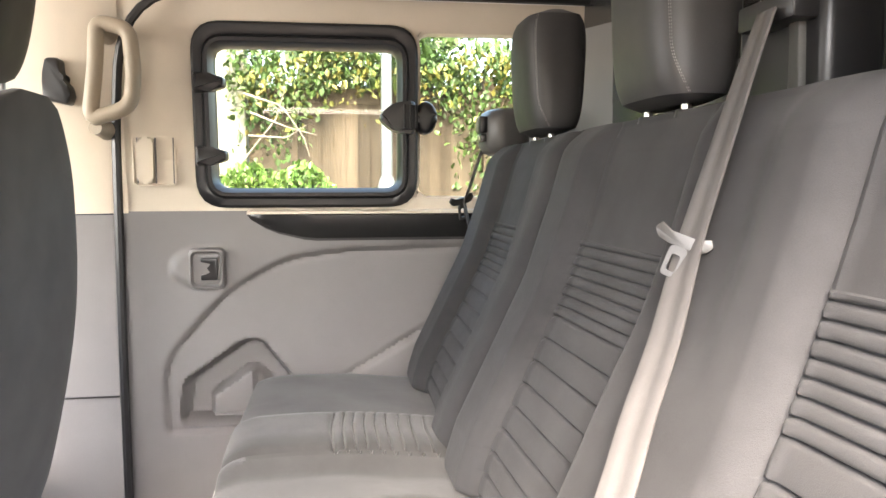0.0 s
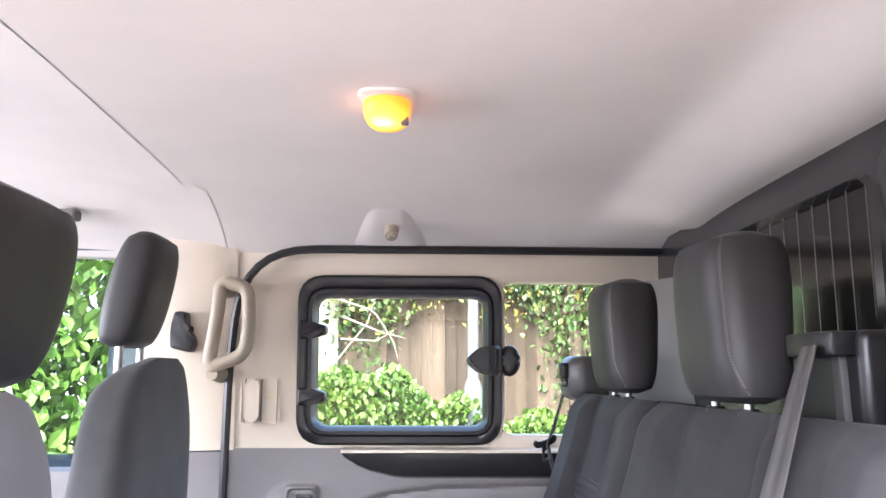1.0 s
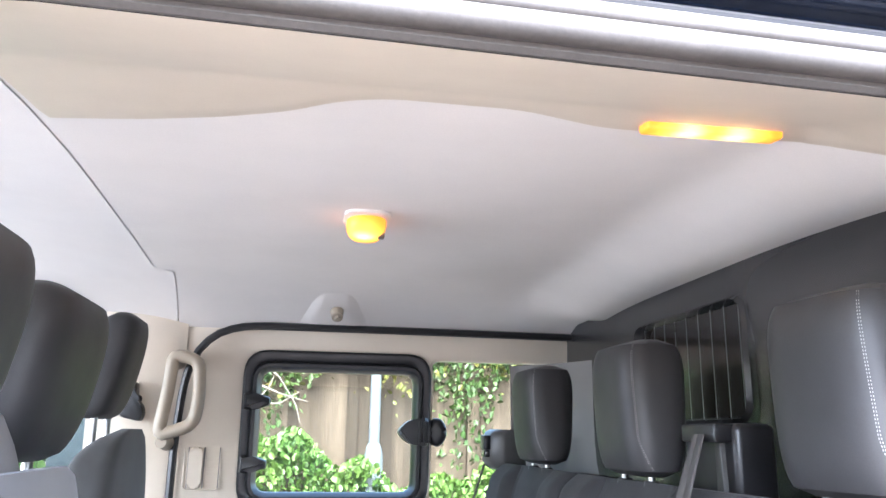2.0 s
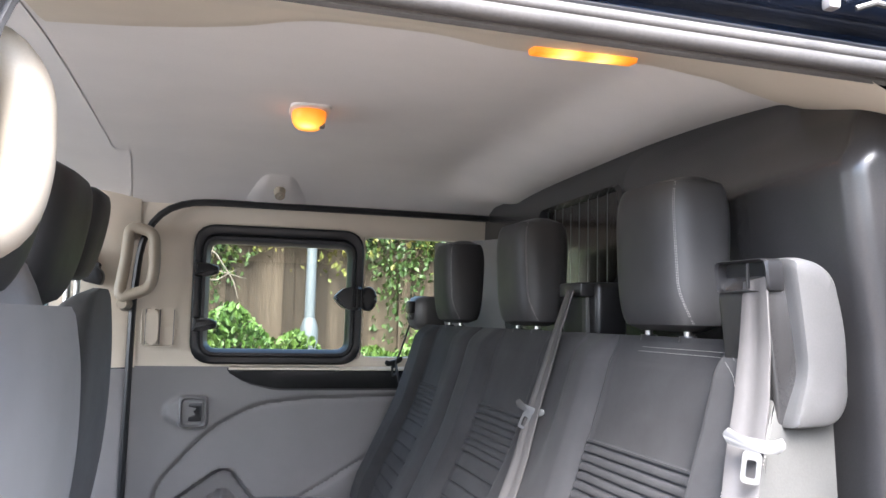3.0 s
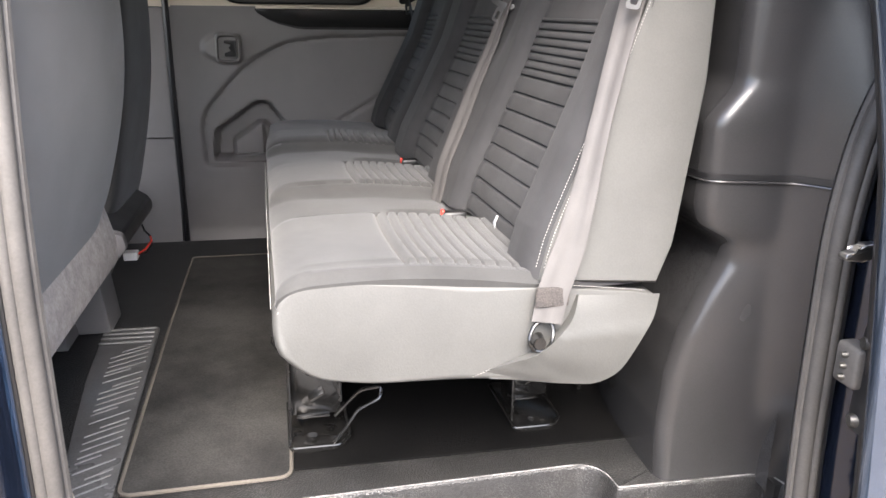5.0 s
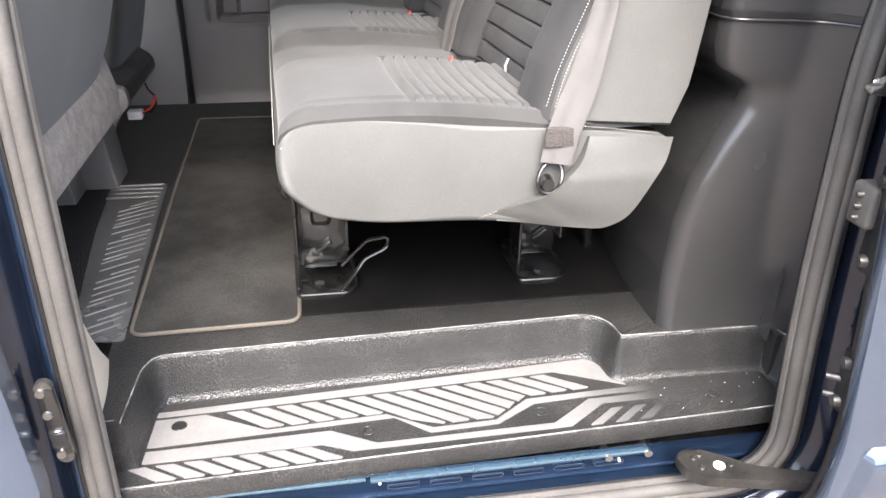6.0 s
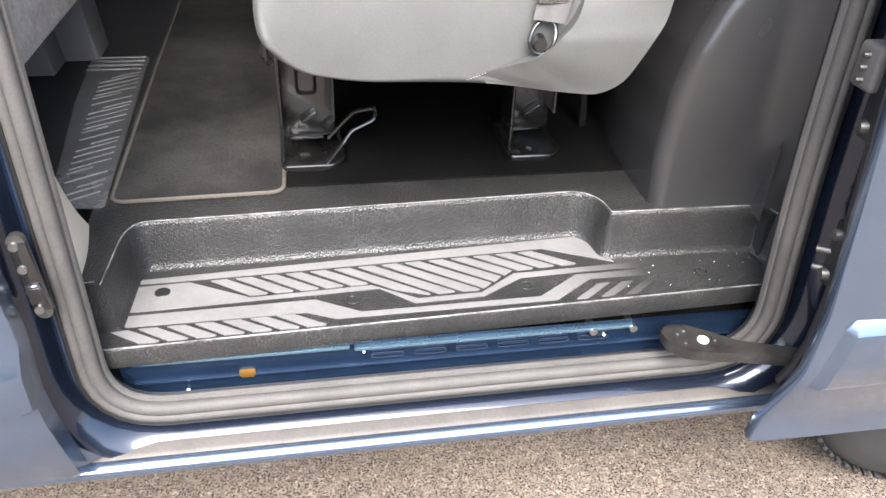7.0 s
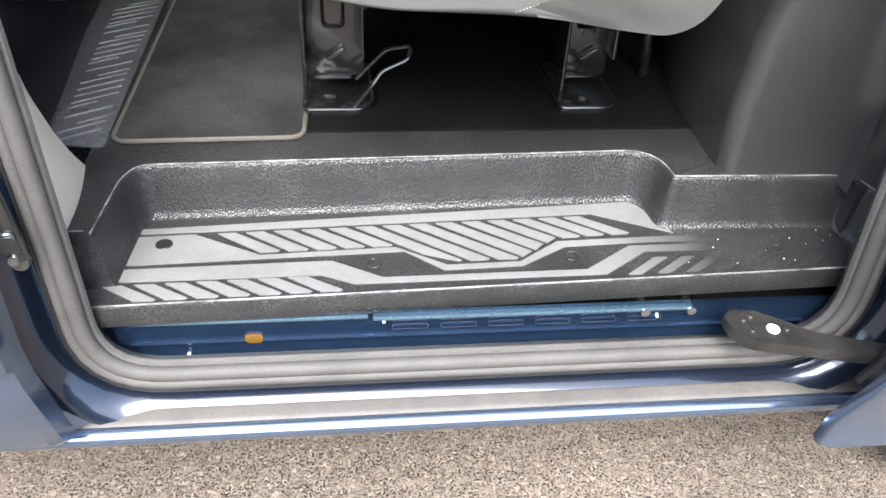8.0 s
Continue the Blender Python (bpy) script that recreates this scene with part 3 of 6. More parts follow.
b = bmesh.new()
shape = [well(d, z) for d, z in ((0.009, 0.562), (0.006, 0.5616), (0.003, 0.5604), (0.001, 0.558), (0.0, 0.555), (-0.002, 0.53), (-0.005, 0.495), (-0.007, 0.488), (-0.010, 0.4845), (-0.014, 0.483))]
rows = rings(b, shape, False)
front = [b.verts.new((x, step_front(x), 0.483)) for x in np.linspace(1.014, -0.014, 60)]
corner = [b.verts.new((-0.014, 0.0865, 0.483)), b.verts.new((-0.014, 0.0975, 0.562))]
b.faces.new(rows[-1] + front + corner[:1])
b.faces.new([r[0] for r in rows] + corner)
edge = [b.verts.new(p) for p in ((1.04, 0.10, 0.562), (1.04, 0.334, 0.562), (-0.022, 0.334, 0.562))]
b.faces.new(rows[0] + edge + corner[1:])
lip = lambda x, dz: [(x, step_front(x), 0.483 + dz), (x, step_front(x) - 0.003, 0.4815 + dz), (x, step_front(x) - 0.0045, 0.477 + dz), (x, step_front(x) - 0.002, 0.450), (x, step_front(x) + 0.014, 0.444)]
rings(b, [lip(x, 0.0) for x in np.linspace(-0.014, 1.014, 80)], False)
step_floor = structure("step", b, M_STEP, "worn black pebbled plastic entrance step", "step")
b = bmesh.new()
tube(b, [(x, step_front(x) - 0.0016, 0.4823) for x in np.linspace(-0.012, 1.01, 60)], 0.0013, 6)
part("worn_edge", b, M_WORN, step_floor, "pale worn edge")
b = bmesh.new()
tube(b, well(0.0035, 0.5612), 0.0012, 6)
tube(b, [(-0.013, 0.0972, 0.5618), (0.020, 0.0985, 0.5618)], 0.0013, 6)
part("worn_edge", b, M_WORN, step_floor, "pale worn edge")
b = bmesh.new()
box(b, (-1.6, 0.33, 0.50), (1.0, 1.64, 0.5605))
structure("floor", b, M_RUBBER, "black rubber floor of the van", "floor", False)
b = bmesh.new()
box(b, (-0.4, 1.64, 0.42), (1.0, 1.90, 0.478), 0.004)
box(b, (-0.4, 1.636, 0.42), (1.0, 1.652, 0.559), 0.004)
structure("step_far", b, M_STEP, "black plastic step by the far door", "step")
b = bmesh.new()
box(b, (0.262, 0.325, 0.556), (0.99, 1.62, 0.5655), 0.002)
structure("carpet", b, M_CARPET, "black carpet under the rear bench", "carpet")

# ---- ceiling ----
def ceiling_z(x, y):
    d = y - 0.97
    if d < -0.55:
        z = 1.787 + (d + 0.55) * 0.34
    else:
        z = 1.815 - (0.028 * (abs(d) / 0.55) ** 2.6 if d < 0 else 0.078 * (d / 0.84) ** 4.5)
    return z - 0.055 * float(ease((x - 0.735) / 0.20)) * (1 - float(ease((y - 1.50) / 0.25)))


def seam_x(y):
    """The joint between the cab's headliner and the rear one, with its jog."""
    return lin(y, [0.13, 0.56, 1.44, 1.465, 1.86], [-0.050, -0.064, -0.098, -0.060, -0.106])


def rear_liner(u, v):
    y = 0.30 + 1.55 * v
    x = seam_x(y) + (0.994 - seam_x(y)) * u
    return (x, y, ceiling_z(x, y))


b = bmesh.new()
sheet(b, rear_liner, 40, 110)
sheet(b, lambda u, v: (-1.6 + (1.5975 + seam_x(0.10 + 1.78 * v)) * u, 0.10 + 1.78 * v, ceiling_z(0, 0.10 + 1.78 * v) + 0.03 * math.sin(u * math.pi)), 16, 110)
sheet(b, lambda u, v: (-0.13 + 0.11 * u, 0.13 + 1.72 * v, ceiling_z(0, 0.13 + 1.72 * v) + 0.006), 2, 56)
structure("ceiling", b, M_CEIL, "pale felt headliner of the van", "ceiling")
b = bmesh.new()
def border(u, v):
    inner = [(-0.06, 0.618), (0.05, 0.596), (0.14, 0.566), (0.215, 0.528), (0.26, 0.485), (0.31, 0.462), (0.45, 0.462), (0.55, 0.498), (0.74, 0.498), (0.80, 0.460), (0.86, 0.405), (0.93, 0.365), (1.0, 0.34)]
    x = -0.055 + 1.049 * u
    far = sum(lin(x + q, [p[0] for p in inner], [p[1] for p in inner]) for q in (-0.02, -0.01, 0, 0.01, 0.02)) / 5
    y = 0.13 + (far - 0.13) * v
    return (x, y, ceiling_z(x, y) - 0.0035 * min(1.0, 14 * (1 - v)))


sheet(b, border, 90, 36)
structure("ceiling_border", b, M_BEIGE, "cream moulded border of the headliner above the door", "trim")
b = bmesh.new()
sheet(b, lambda u, v: (-1.9 + 4.7 * u, 0.25 + 1.62 * v, 1.80 + 0.09 * (1 - (2 * v - 1) ** 4)), 10, 20)
structure("roof", b, M_BLUE, "blue metallic roof skin of the van", "roof")

# ---- far side ----
def far_side(z):
    return 1.865 - 0.09 * (z - 1.2)


def hole_plate(bm, x0, x1, z0, z1, hole, thick=0.02):
    """A plate on the far side with one rounded opening through it."""
    k = len(hole)
    cx, cz = (min(p[0] for p in hole) + max(p[0] for p in hole)) / 2, (min(p[1] for p in hole) + max(p[1] for p in hole)) / 2
    rect = []
    for x, z in hole:
        dx, dz = x - cx, z - cz
        s = min((x1 - cx if dx > 0 else cx - x0) / max(abs(dx), 1e-6), (z1 - cz if dz > 0 else cz - z0) / max(abs(dz), 1e-6))
        rect.append((cx + dx * s, cz + dz * s))
    for cxy in ((x0, z0), (x1, z0), (x1, z1), (x0, z1)):
        i = min(range(k), key=lambda q: (rect[q][0] - cxy[0]) ** 2 + (rect[q][1] - cxy[1]) ** 2)
        rect[i] = cxy
    soft = [(cx + (x - cx) * 1.03, cz + (z - cz) * 1.04) for x, z in hole]
    rings(bm, [[(x, far_side(z), z) for x, z in rect], [(x, far_side(z), z) for x, z in soft], [(x, far_side(z) + 0.004, z) for x, z in hole], [(x, far_side(z) + thick + 0.03, z) for x, z in hole]])


W1 = resample(rrect(0.320, 1.476, 0.494, 0.406, 0.065, 8), 96)
W2 = resample(rrect(0.751, 1.481, 0.362, 0.370, 0.03, 8), 96)
b = bmesh.new()
hole_plate(b, -0.078, 0.568, 1.262, 1.733, W1)
hole_plate(b, 0.568, 0.99, 1.262, 1.733, W2)
structure("wall_far", b, M_BEIGE, "beige upper trim round the far side windows", "door trim")

LOWX, LOWZ = np.arange(-0.090, 0.99, 0.006), np.arange(0.462, 1.268, 0.006)
A, B = np.meshgrid(LOWX, LOWZ, indexing="ij")
SWEEP = fillet([(-0.006, 0.757), (-0.008, 0.925), (0.132, 1.085), (0.27, 1.157), (0.42, 1.174), (1.2, 1.19), (1.2, 0.757)], [0.02, 0.05, 0.1, 0.05, 0.05, 0, 0], 6)
POCKET = fillet([(0.020, 0.775), (0.030, 0.872), (0.165, 0.966), (0.205, 0.966), (0.285, 0.86), (0.36, 0.775)], [0.01, 0.02, 0.03, 0.02, 0.02, 0], 5)
BLOCK = fillet([(0.078, 0.70), (0.080, 0.838), (0.172, 0.902), (0.196, 0.902), (0.262, 0.82), (0.31, 0.70)], 0.016, 4)
edge = inside(SWEEP, A, B)
relief = 0.012 * ease((edge + 0.004) / 0.016) + 0.010 * np.exp(-((edge - 0.002) / 0.006) ** 2)
relief += 0.066 * ease((inside(POCKET, A, B) + 0.006) / 0.020) - 0.046 * ease(np.minimum(inside(BLOCK, A, B), inside(POCKET, A, B) - 0.004) / 0.014)
line = np.abs((B - 0.870) - (A - 0.386) * 0.586) / 1.16
relief += 0.006 * np.exp(-(line / 0.005) ** 2) * ((A > 0.36) & (edge > 0)) - 0.008 * ease(((A - 0.386) * 0.586 + 0.870 - B) / 0.02) * (A > 0.33) * (edge > 0)
relief += 0.014 * ease((A - 0.182) / 0.008) * ease(np.minimum(inside(BLOCK, A, B), inside(POCKET, A, B) - 0.004) / 0.014)
CUP = fillet([(0.004, 1.115), (0.004, 1.158), (0.045, 1.190), (0.135, 1.188), (0.138, 1.090), (0.07, 1.080)], 0.02, 4)
relief -= 0.016 * ease(inside(CUP, A, B) / 0.02)
relief -= 0.02 * ease((0.55 - B) / 0.09)
b = field("door_panel", LOWX, LOWZ, far_side(1.27) + relief - 0.006, lambda a, c, h: (a, h, c))
structure("wall_far_panel", b, M_GREY, "grey moulded lower door panel with a pocket", "door panel")

# pillar forward of the far door, cab side and closing walls
b = bmesh.new()
sheet(b, lambda u, v: (-0.30 + 0.225 * u, far_side(1.262 + 0.50 * v) - 0.010 - 0.020 * (1 - u ** 3) - 0.012 * math.sin(u * math.pi), 1.262 + 0.50 * v), 10, 12)
structure("pillar_upper", b, M_BEIGE, "beige upper trim of the door pillar", "pillar trim")
b = bmesh.new()
sheet(b, lambda u, v: (-0.36 + 0.266 * u, 1.83 - 0.012 * math.sin(u * math.pi) - 0.05 * (1 - v) ** 3, 0.46 + 0.80 * v), 10, 16)
pl = structure("pillar_lower", b, M_GREY, "grey lower trim of the door pillar", "pillar trim")
b = bmesh.new()
box(b, (-0.30, 1.806, 0.8585), (-0.097, 1.812, 0.8610))
part("seam", b, M_BLACK, pl, "thin dark joint", False)
b = bmesh.new()
box(b, (-2.2, 1.955, 0.28), (2.8, 1.99, 1.24))
box(b, (-2.2, 1.84, 1.74), (2.8, 1.90, 1.88))
box(b, (-0.40, 1.88, 1.18), (-0.06, 1.93, 1.75))
box(b, (0.97, 1.86, 1.27), (2.8, 1.92, 1.75))
box(b, (-2.2, 1.86, 1.27), (-1.25, 1.92, 1.75))
structure("wall_outer_far", b, M_BLUE, "blue metallic outer far side of the van", "van side", False)
b = bmesh.new()
box(b, (-1.25, 1.80, 0.5), (-0.36, 1.88, 1.22), 0.01)
structure("cab_door_panel", b, M_GREY, "grey inner panel of the cab door", "door panel")
b = bmesh.new()
box(b, (-2.2, 0.0, 0.28), (-1.55, 1.92, 1.20))
box(b, (-1.7, 0.14, 0.28), (1.0, 1.9, 0.42))
box(b, (1.0, 0.16, 0.30), (2.8, 1.90, 0.56))
box(b, (2.75, 0.0, 0.3), (2.8, 1.9, 1.85))
structure("wall_ends", b, M_DARK, "dark plain ends and underside of the van", "van underside", False)
b = bmesh.new()
box(b, (0.99, 1.78, 0.56), (2.75, 1.84, 1.79))
box(b, (0.995, 0.16, 1.775), (2.75, 1.84, 1.79))
box(b, (1.06, 0.16, 0.56), (2.75, 0.19, 1.79))
box(b, (2.70, 0.2, 0.56), (2.745, 1.8, 1.75))
structure("cargo_lining", b, M_PLY, "dark brown plywood lining of the load space", "lining", False)

# ---- bulkhead behind the bench ----
b = bmesh.new()
BW = resample(rrect(1.13, 1.60, 0.42, 0.19, 0.03, 5), 64)


def bulk(y, z, back=0.0):
    return (0.955 + back + 0.03 * float(ease((1.45 - z) / 0.3)), y, z)


rect = []
for y, z in BW:
    dy, dz = y - 1.13, z - 1.60
    s = min((0.72 if dy > 0 else 0.97) / max(abs(dy), 1e-6), (0.165 if dz > 0 else 1.05) / max(abs(dz), 1e-6))
    rect.append((1.13 + dy * s, 1.60 + dz * s))
for c in ((0.16, 0.55), (1.85, 0.55), (1.85, 1.765), (0.16, 1.765)):
    i = min(range(64), key=lambda q: (rect[q][0] - c[0]) ** 2 + (rect[q][1] - c[1]) ** 2)
    rect[i] = c
lip = [(1.13 + (y - 1.13) * 1.06, 1.60 + (z - 1.60) * 1.12) for y, z in BW]
half = [((y + c) / 2, (z + d) / 2) for (y, z), (c, d) in zip(rect, lip)]
rings(b, [[bulk(y, z) for y, z in rect], [bulk(y, z) for y, z in half], [bulk(y, z) for y, z in lip], [bulk(y, z, -0.008) for y, z in [(1.13 + (y - 1.13) * 1.03, 1.60 + (z - 1.6) * 1.06) for y, z in BW]], [bulk(y, z, 0.016) for y, z in BW]])
structure("wall_rear", b, M_DARK2, "charcoal bulkhead behind the rear bench", "bulkhead")
b = bmesh.new()
box(b, (0.9665, 0.90, 1.49), (0.9695, 1.36, 1.71))
w = structure("window_1", b, M_SMOKE, "small smoked window in the bulkhead with wires", "window", False)
for i in range(9):
    b = bmesh.new()
    box(b, (0.9640, 0.945 + i * 0.047, 1.50), (0.9650, 0.9460 + i * 0.047, 1.70))
    part("wire", b, M_CHROME, w, "", False)

EDGE_Z = [0.56, 0.66, 0.74, 0.81, 0.87, 0.925, 0.95, 0.972, 1.0, 1.125, 1.175, 1.30, 1.40, 1.53, 1.60, 1.66, 1.72, 1.77]
EDGE_X = [0.820, 0.816, 0.820, 0.834, 0.860, 0.888, 0.884, 0.846, 0.838, 0.840, 0.880, 0.880, 0.876, 0.858, 0.852, 0.885, 0.93, 0.955]


import functools


@functools.lru_cache(maxsize=None)
def flank_plan(z):
    xe = sum(lin(z + q, EDGE_Z, EDGE_X) for q in (-0.007, 0, 0.007)) / 3
    near = near_side(z) + 0.055
    k = 1 - float(ease((z - 0.57) / 0.26))
    plan = fillet([(0.957, 0.90), (xe + 0.006, 0.44), (xe, 0.209 + 0.006 * k), (xe + 0.011, 0.191 + 0.006 * k), (0.955, 0.165 + 0.030 * k), (1.012, near + 0.100 * k), (1.06 - 0.024 * k, near - 0.02 + 0.03 * k)], [0, 0.12, 0.010, 0.010, 0.022, 0.03, 0], 8, False)
    return resample(plan, 321, False)


def flank(u, v):
    z = round(0.558 + 1.20 * v, 5)
    x, y = flank_plan(z)[round(u * 320)]
    if z > 1.62:
        y = y + (z - 1.62) * 0.35
    return (x, y, z)


b = bmesh.new()
sheet(b, flank, 320, 200)
structure("wall_rear_flank", b, M_DARK2, "charcoal moulded side of the bulkhead", "bulkhead")
b = bmesh.new()
rings(b, [[(x, y, z) for x, y, z in (flank(u / 80, (zz - 0.558) / 1.2) for u in range(10, 74))] for zz in (1.0455, 1.0535)], False)
bmesh.ops.transform(b, matrix=Matrix.Translation((-0.0025, -0.0025, 0)), verts=b.verts)
lipline = [flank(u / 80, (1.0425 - 0.558) / 1.2) for u in range(10, 74)]
structure("trim_seam", b, M_BLACK, "thin black seam across the bulkhead side", "seam")
b = bmesh.new()
tube(b, [(x - 0.001, y - 0.002, z) for x, y, z in lipline], 0.0022, 8)
structure("trim_lip", b, M_DARK2, "rounded upper lip of the lower bulkhead panel", "trim")
b = bmesh.new()
sheet(b, lambda u, v: (0.80 + 0.17 * u, 1.86 - 0.27 * u ** 1.6 + 0.0, 1.0 + 0.66 * v), 12, 6)
structure("pillar_rear", b, M_GREY, "grey rear pillar trim beside the bulkhead", "pillar trim")

# ---- far windows ----
def window_frame(name, cx, cz, w, h, bar, proud, r):
    loops = []
    for grow, dy in ((0.0, 0.01), (0.0, -proud * 0.6), (-0.006, -proud), (-bar + 0.010, -proud), (-bar, -proud * 0.4), (-bar, 0.03)):
        loops.append([(x, far_side(z) + dy, z) for x, z in resample(rrect(cx, cz, w + 2 * grow, h + 2 * grow, max(0.01, r + grow), 8), 96)])
    b = bmesh.new()
    rings(b, loops)
    return b


win = thing("window_2", (0.298, 1.85, 1.27), "black framed hinged side window, closed", "window", "", "structure")
part("window_frame", window_frame("f", 0.320, 1.476, 0.496, 0.406, 0.034, 0.014, 0.065), M_BLACK, win)
part("sash", window_frame("f", 0.3205, 1.471, 0.452, 0.356, 0.024, 0.024, 0.05), M_BLACK, win)
b = bmesh.new()
prism(b, rrect(0.3205, 1.472, 0.436, 0.340, 0.04), "y", 1.868, 1.872)
pane = part("pane", b, M_GLASS, win)
pane.visible_shadow = False
for z in (1.545, 1.388):
    b = bmesh.new()
    prism(b, fillet([(0.078, z - 0.021), (0.112, z - 0.020), (0.146, z - 0.010), (0.146, z + 0.010), (0.112, z + 0.020), (0.078, z + 0.021)], 0.006, 3), "y", far_side(z) - 0.045, far_side(z) - 0.005, 0.008)
    part("hinge", b, M_BLACK, win)
b = bmesh.new()
prism(b, fillet([(0.476, 1.474), (0.505, 1.505), (0.560, 1.512), (0.560, 1.436), (0.505, 1.443)], [0.010, 0.025, 0.012, 0.012, 0.025], 6), "y", 1.788, 1.835, 0.012, 3)
prism(b, resample([(0.583 + 0.026 * math.cos(a), 1.474 + 0.037 * math.sin(a)) for a in np.linspace(0, 2 * math.pi, 24, endpoint=False)], 24), "y", 1.790, 1.84, 0.012, 3)
latch = part("latch", b, M_BLACK, win, "glossy black window latch")
for x in (0.535, 0.548, 0.561):
    b = bmesh.new()
    box(b, (x - 0.0025, 1.780, 1.448), (x + 0.0025, 1.80, 1.502), 0.002)
    part("ridge", b, M_BLACK, latch)
win2 = thing("window_3", (0.74, 1.85, 1.30), "fixed clear side window beside the bench", "window", "", "structure")
b = bmesh.new()
prism(b, rrect(0.757, 1.482, 0.37, 0.39, 0.03), "y", 1.868, 1.872)
pane = part("pane", b, M_GLASS, win2)
pane.visible_shadow = False
b = bmesh.new()
box(b, (-1.25, 1.868, 1.22), (-0.30, 1.872, 1.76))
win3 = structure("window_4", b, M_GLASS, "clear cab side window", "window", False)
win3.visible_shadow = False

# arm rail under the windows
b = bmesh.new()
rail_xs = np.linspace(0.165, 0.99, 30)
rings(b, [[(x, far_side(1.26) - q * lin(x, [0.165, 0.235, 0.32], [0.002, 0.6, 1]), 1.262 - d * lin(x, [0.165, 0.235, 0.32], [0.08, 0.7, 1])) for q, d in ((0, 0), (0.045, 0.0), (0.052, 0.006), (0.050, 0.03), (0.035, 0.058), (0.0, 0.068))] for x in rail_xs], False)
structure("arm_rail", b, M_DARK, "dark moulded arm rail under the windows", "arm rail")
b = bmesh.new()
rings(b, [[(x, far_side(1.262) - q, 1.2635 + d) for q, d in ((0.055, -0.004), (0.052, 0.002), (0.0, 0.004))] for x in np.linspace(0.185, 0.99, 12)], False)
structure("rail_edge", b, M_BEIGE, "pale upper edge of the arm rail", "trim")

# far door seal
b = bmesh.new()
path = [(-0.082, 1.80, 0.46), (-0.084, 1.80, 1.0), (-0.082, 1.80, 1.45), (-0.070, 1.79, 1.60), (-0.048, 1.785, 1.665), (-0.015, 1.782, 1.705), (0.03, 1.78, 1.728), (0.09, 1.778, 1.737), (0.5, 1.778, 1.737), (0.99, 1.778, 1.735)]
tube(b, [tuple(np.mean([p, q, r], axis=0)) for p, q, r in zip(*(lambda w: (w[:-2], w[1:-1], w[2:]))(resample(path, 70, False)))], 0.010, 8)
structure("door_seal_far", b, M_BLACK, "black rubber seal round the far door", "door seal")

# switch panel, lock cup
b = bmesh.new()
loops = [[(x, far_side(1.38) + dy, z) for x, z in resample(rrect(-0.016, 1.378, 0.094 + g2, 0.114 + g2, 0.006, 3), 32)] for g2, dy in ((0, 0.0), (0, -0.004), (-0.006, -0.005), (-0.010, 0.001))]
rings(b, loops, True, True)
pull = thing("door_pull_panel", (-0.038, 1.84, 1.33), "beige recessed pull panel on the door", "door pull")
part("panel_frame", b, M_BEIGE, pull)
b = bmesh.new()
prism(b, rrect(-0.031, 1.378, 0.034, 0.102, 0.012), "y", 1.825, 1.842, 0.006, 3)
part("grip", b, M_BEIGE, pull)
for x, w in ((-0.0125, 0.0024), (-0.0505, 0.0016), (0.026, 0.0014)):
    b = bmesh.new()
    box(b, (x, 1.835, 1.328), (x + w, 1.842, 1.428), 0.0004, 1)
    part("slit", b, M_GREY, pull, "dark gap")

lock = thing("door_lock", (0.07, 1.83, 1.135), "grey recessed inner door lock handle", "door handle")
b = bmesh.new()
loops = [[(x, 1.836 + dy, z) for x, z in resample(rrect(0.092, 1.137, 0.076 + g2, 0.088 + g2, 0.014, 4), 40)] for g2, dy in ((0.006, 0.008), (0, -0.008), (-0.008, -0.011), (-0.016, -0.004), (-0.016, 0.012))]
rings(b, loops, True, False)
part("bezel", b, M_GREY, lock)
b = bmesh.new()
prism(b, rrect(0.092, 1.137, 0.064, 0.076, 0.008), "y", 1.842, 1.848)
part("recess", b, M_BLACK, lock, "black recess behind the lever")
b = bmesh.new()
prism(b, fillet([(0.080, 1.112), (0.116, 1.112), (0.116, 1.162), (0.080, 1.162), (0.080, 1.153), (0.106, 1.150), (0.092, 1.140), (0.104, 1.128), (0.080, 1.124)], 0.003, 2), "y", 1.824, 1.836, 0.002)
part("lever", b, M_BLACK, lock)

# ---- grab handles ----
def grab_handle(name, pts, label, r, ends):
    h = thing(name, pts[0], label, "grab handle", "grab handles")
    b = bmesh.new()
    tube(b, pts, r, 18, True, flat=1.25)
    grip = part("grip", b, M_GRIP, h)
    for x, y0, y1, z in ends:
        b = bmesh.new()
        tube(b, [(x, y0, z), (x, (y0 + y1) / 2, z), (x, y1, z)], [r * 0.85, r * 1.05, r * 1.35], 16)
        part("mounting_end", b, M_GRIP, h)
    return h


loop = resample(fillet([(-0.100, 1.458), (-0.028, 1.482), (-0.020, 1.545), (-0.026, 1.638), (-0.088, 1.650), (-0.094, 1.56), (-0.106, 1.47)], [0.014, 0.026, 0.03, 0.026, 0.018, 0.03, 0.02], 5), 56)
grab_handle("grab_handle", [(x, 1.715, z) for x, z in loop], "beige moulded grab handle on the far pillar", 0.0155, ((-0.092, 1.72, 1.80, 1.64), (-0.100, 1.72, 1.80, 1.440)))
loop = resample(fillet([(-0.075, 1.452), (0.030, 1.482), (0.043, 1.53), (0.040, 1.60), (0.018, 1.634), (-0.06, 1.640), (-0.10, 1.54)], 0.035, 5), 56)
grab_handle("grab_handle", [(x, 0.205, z) for x, z in loop], "beige moulded grab handle on the near pillar", 0.0225, ((-0.06, 0.20, 0.15, 1.63), (-0.06, 0.20, 0.15, 1.47)))

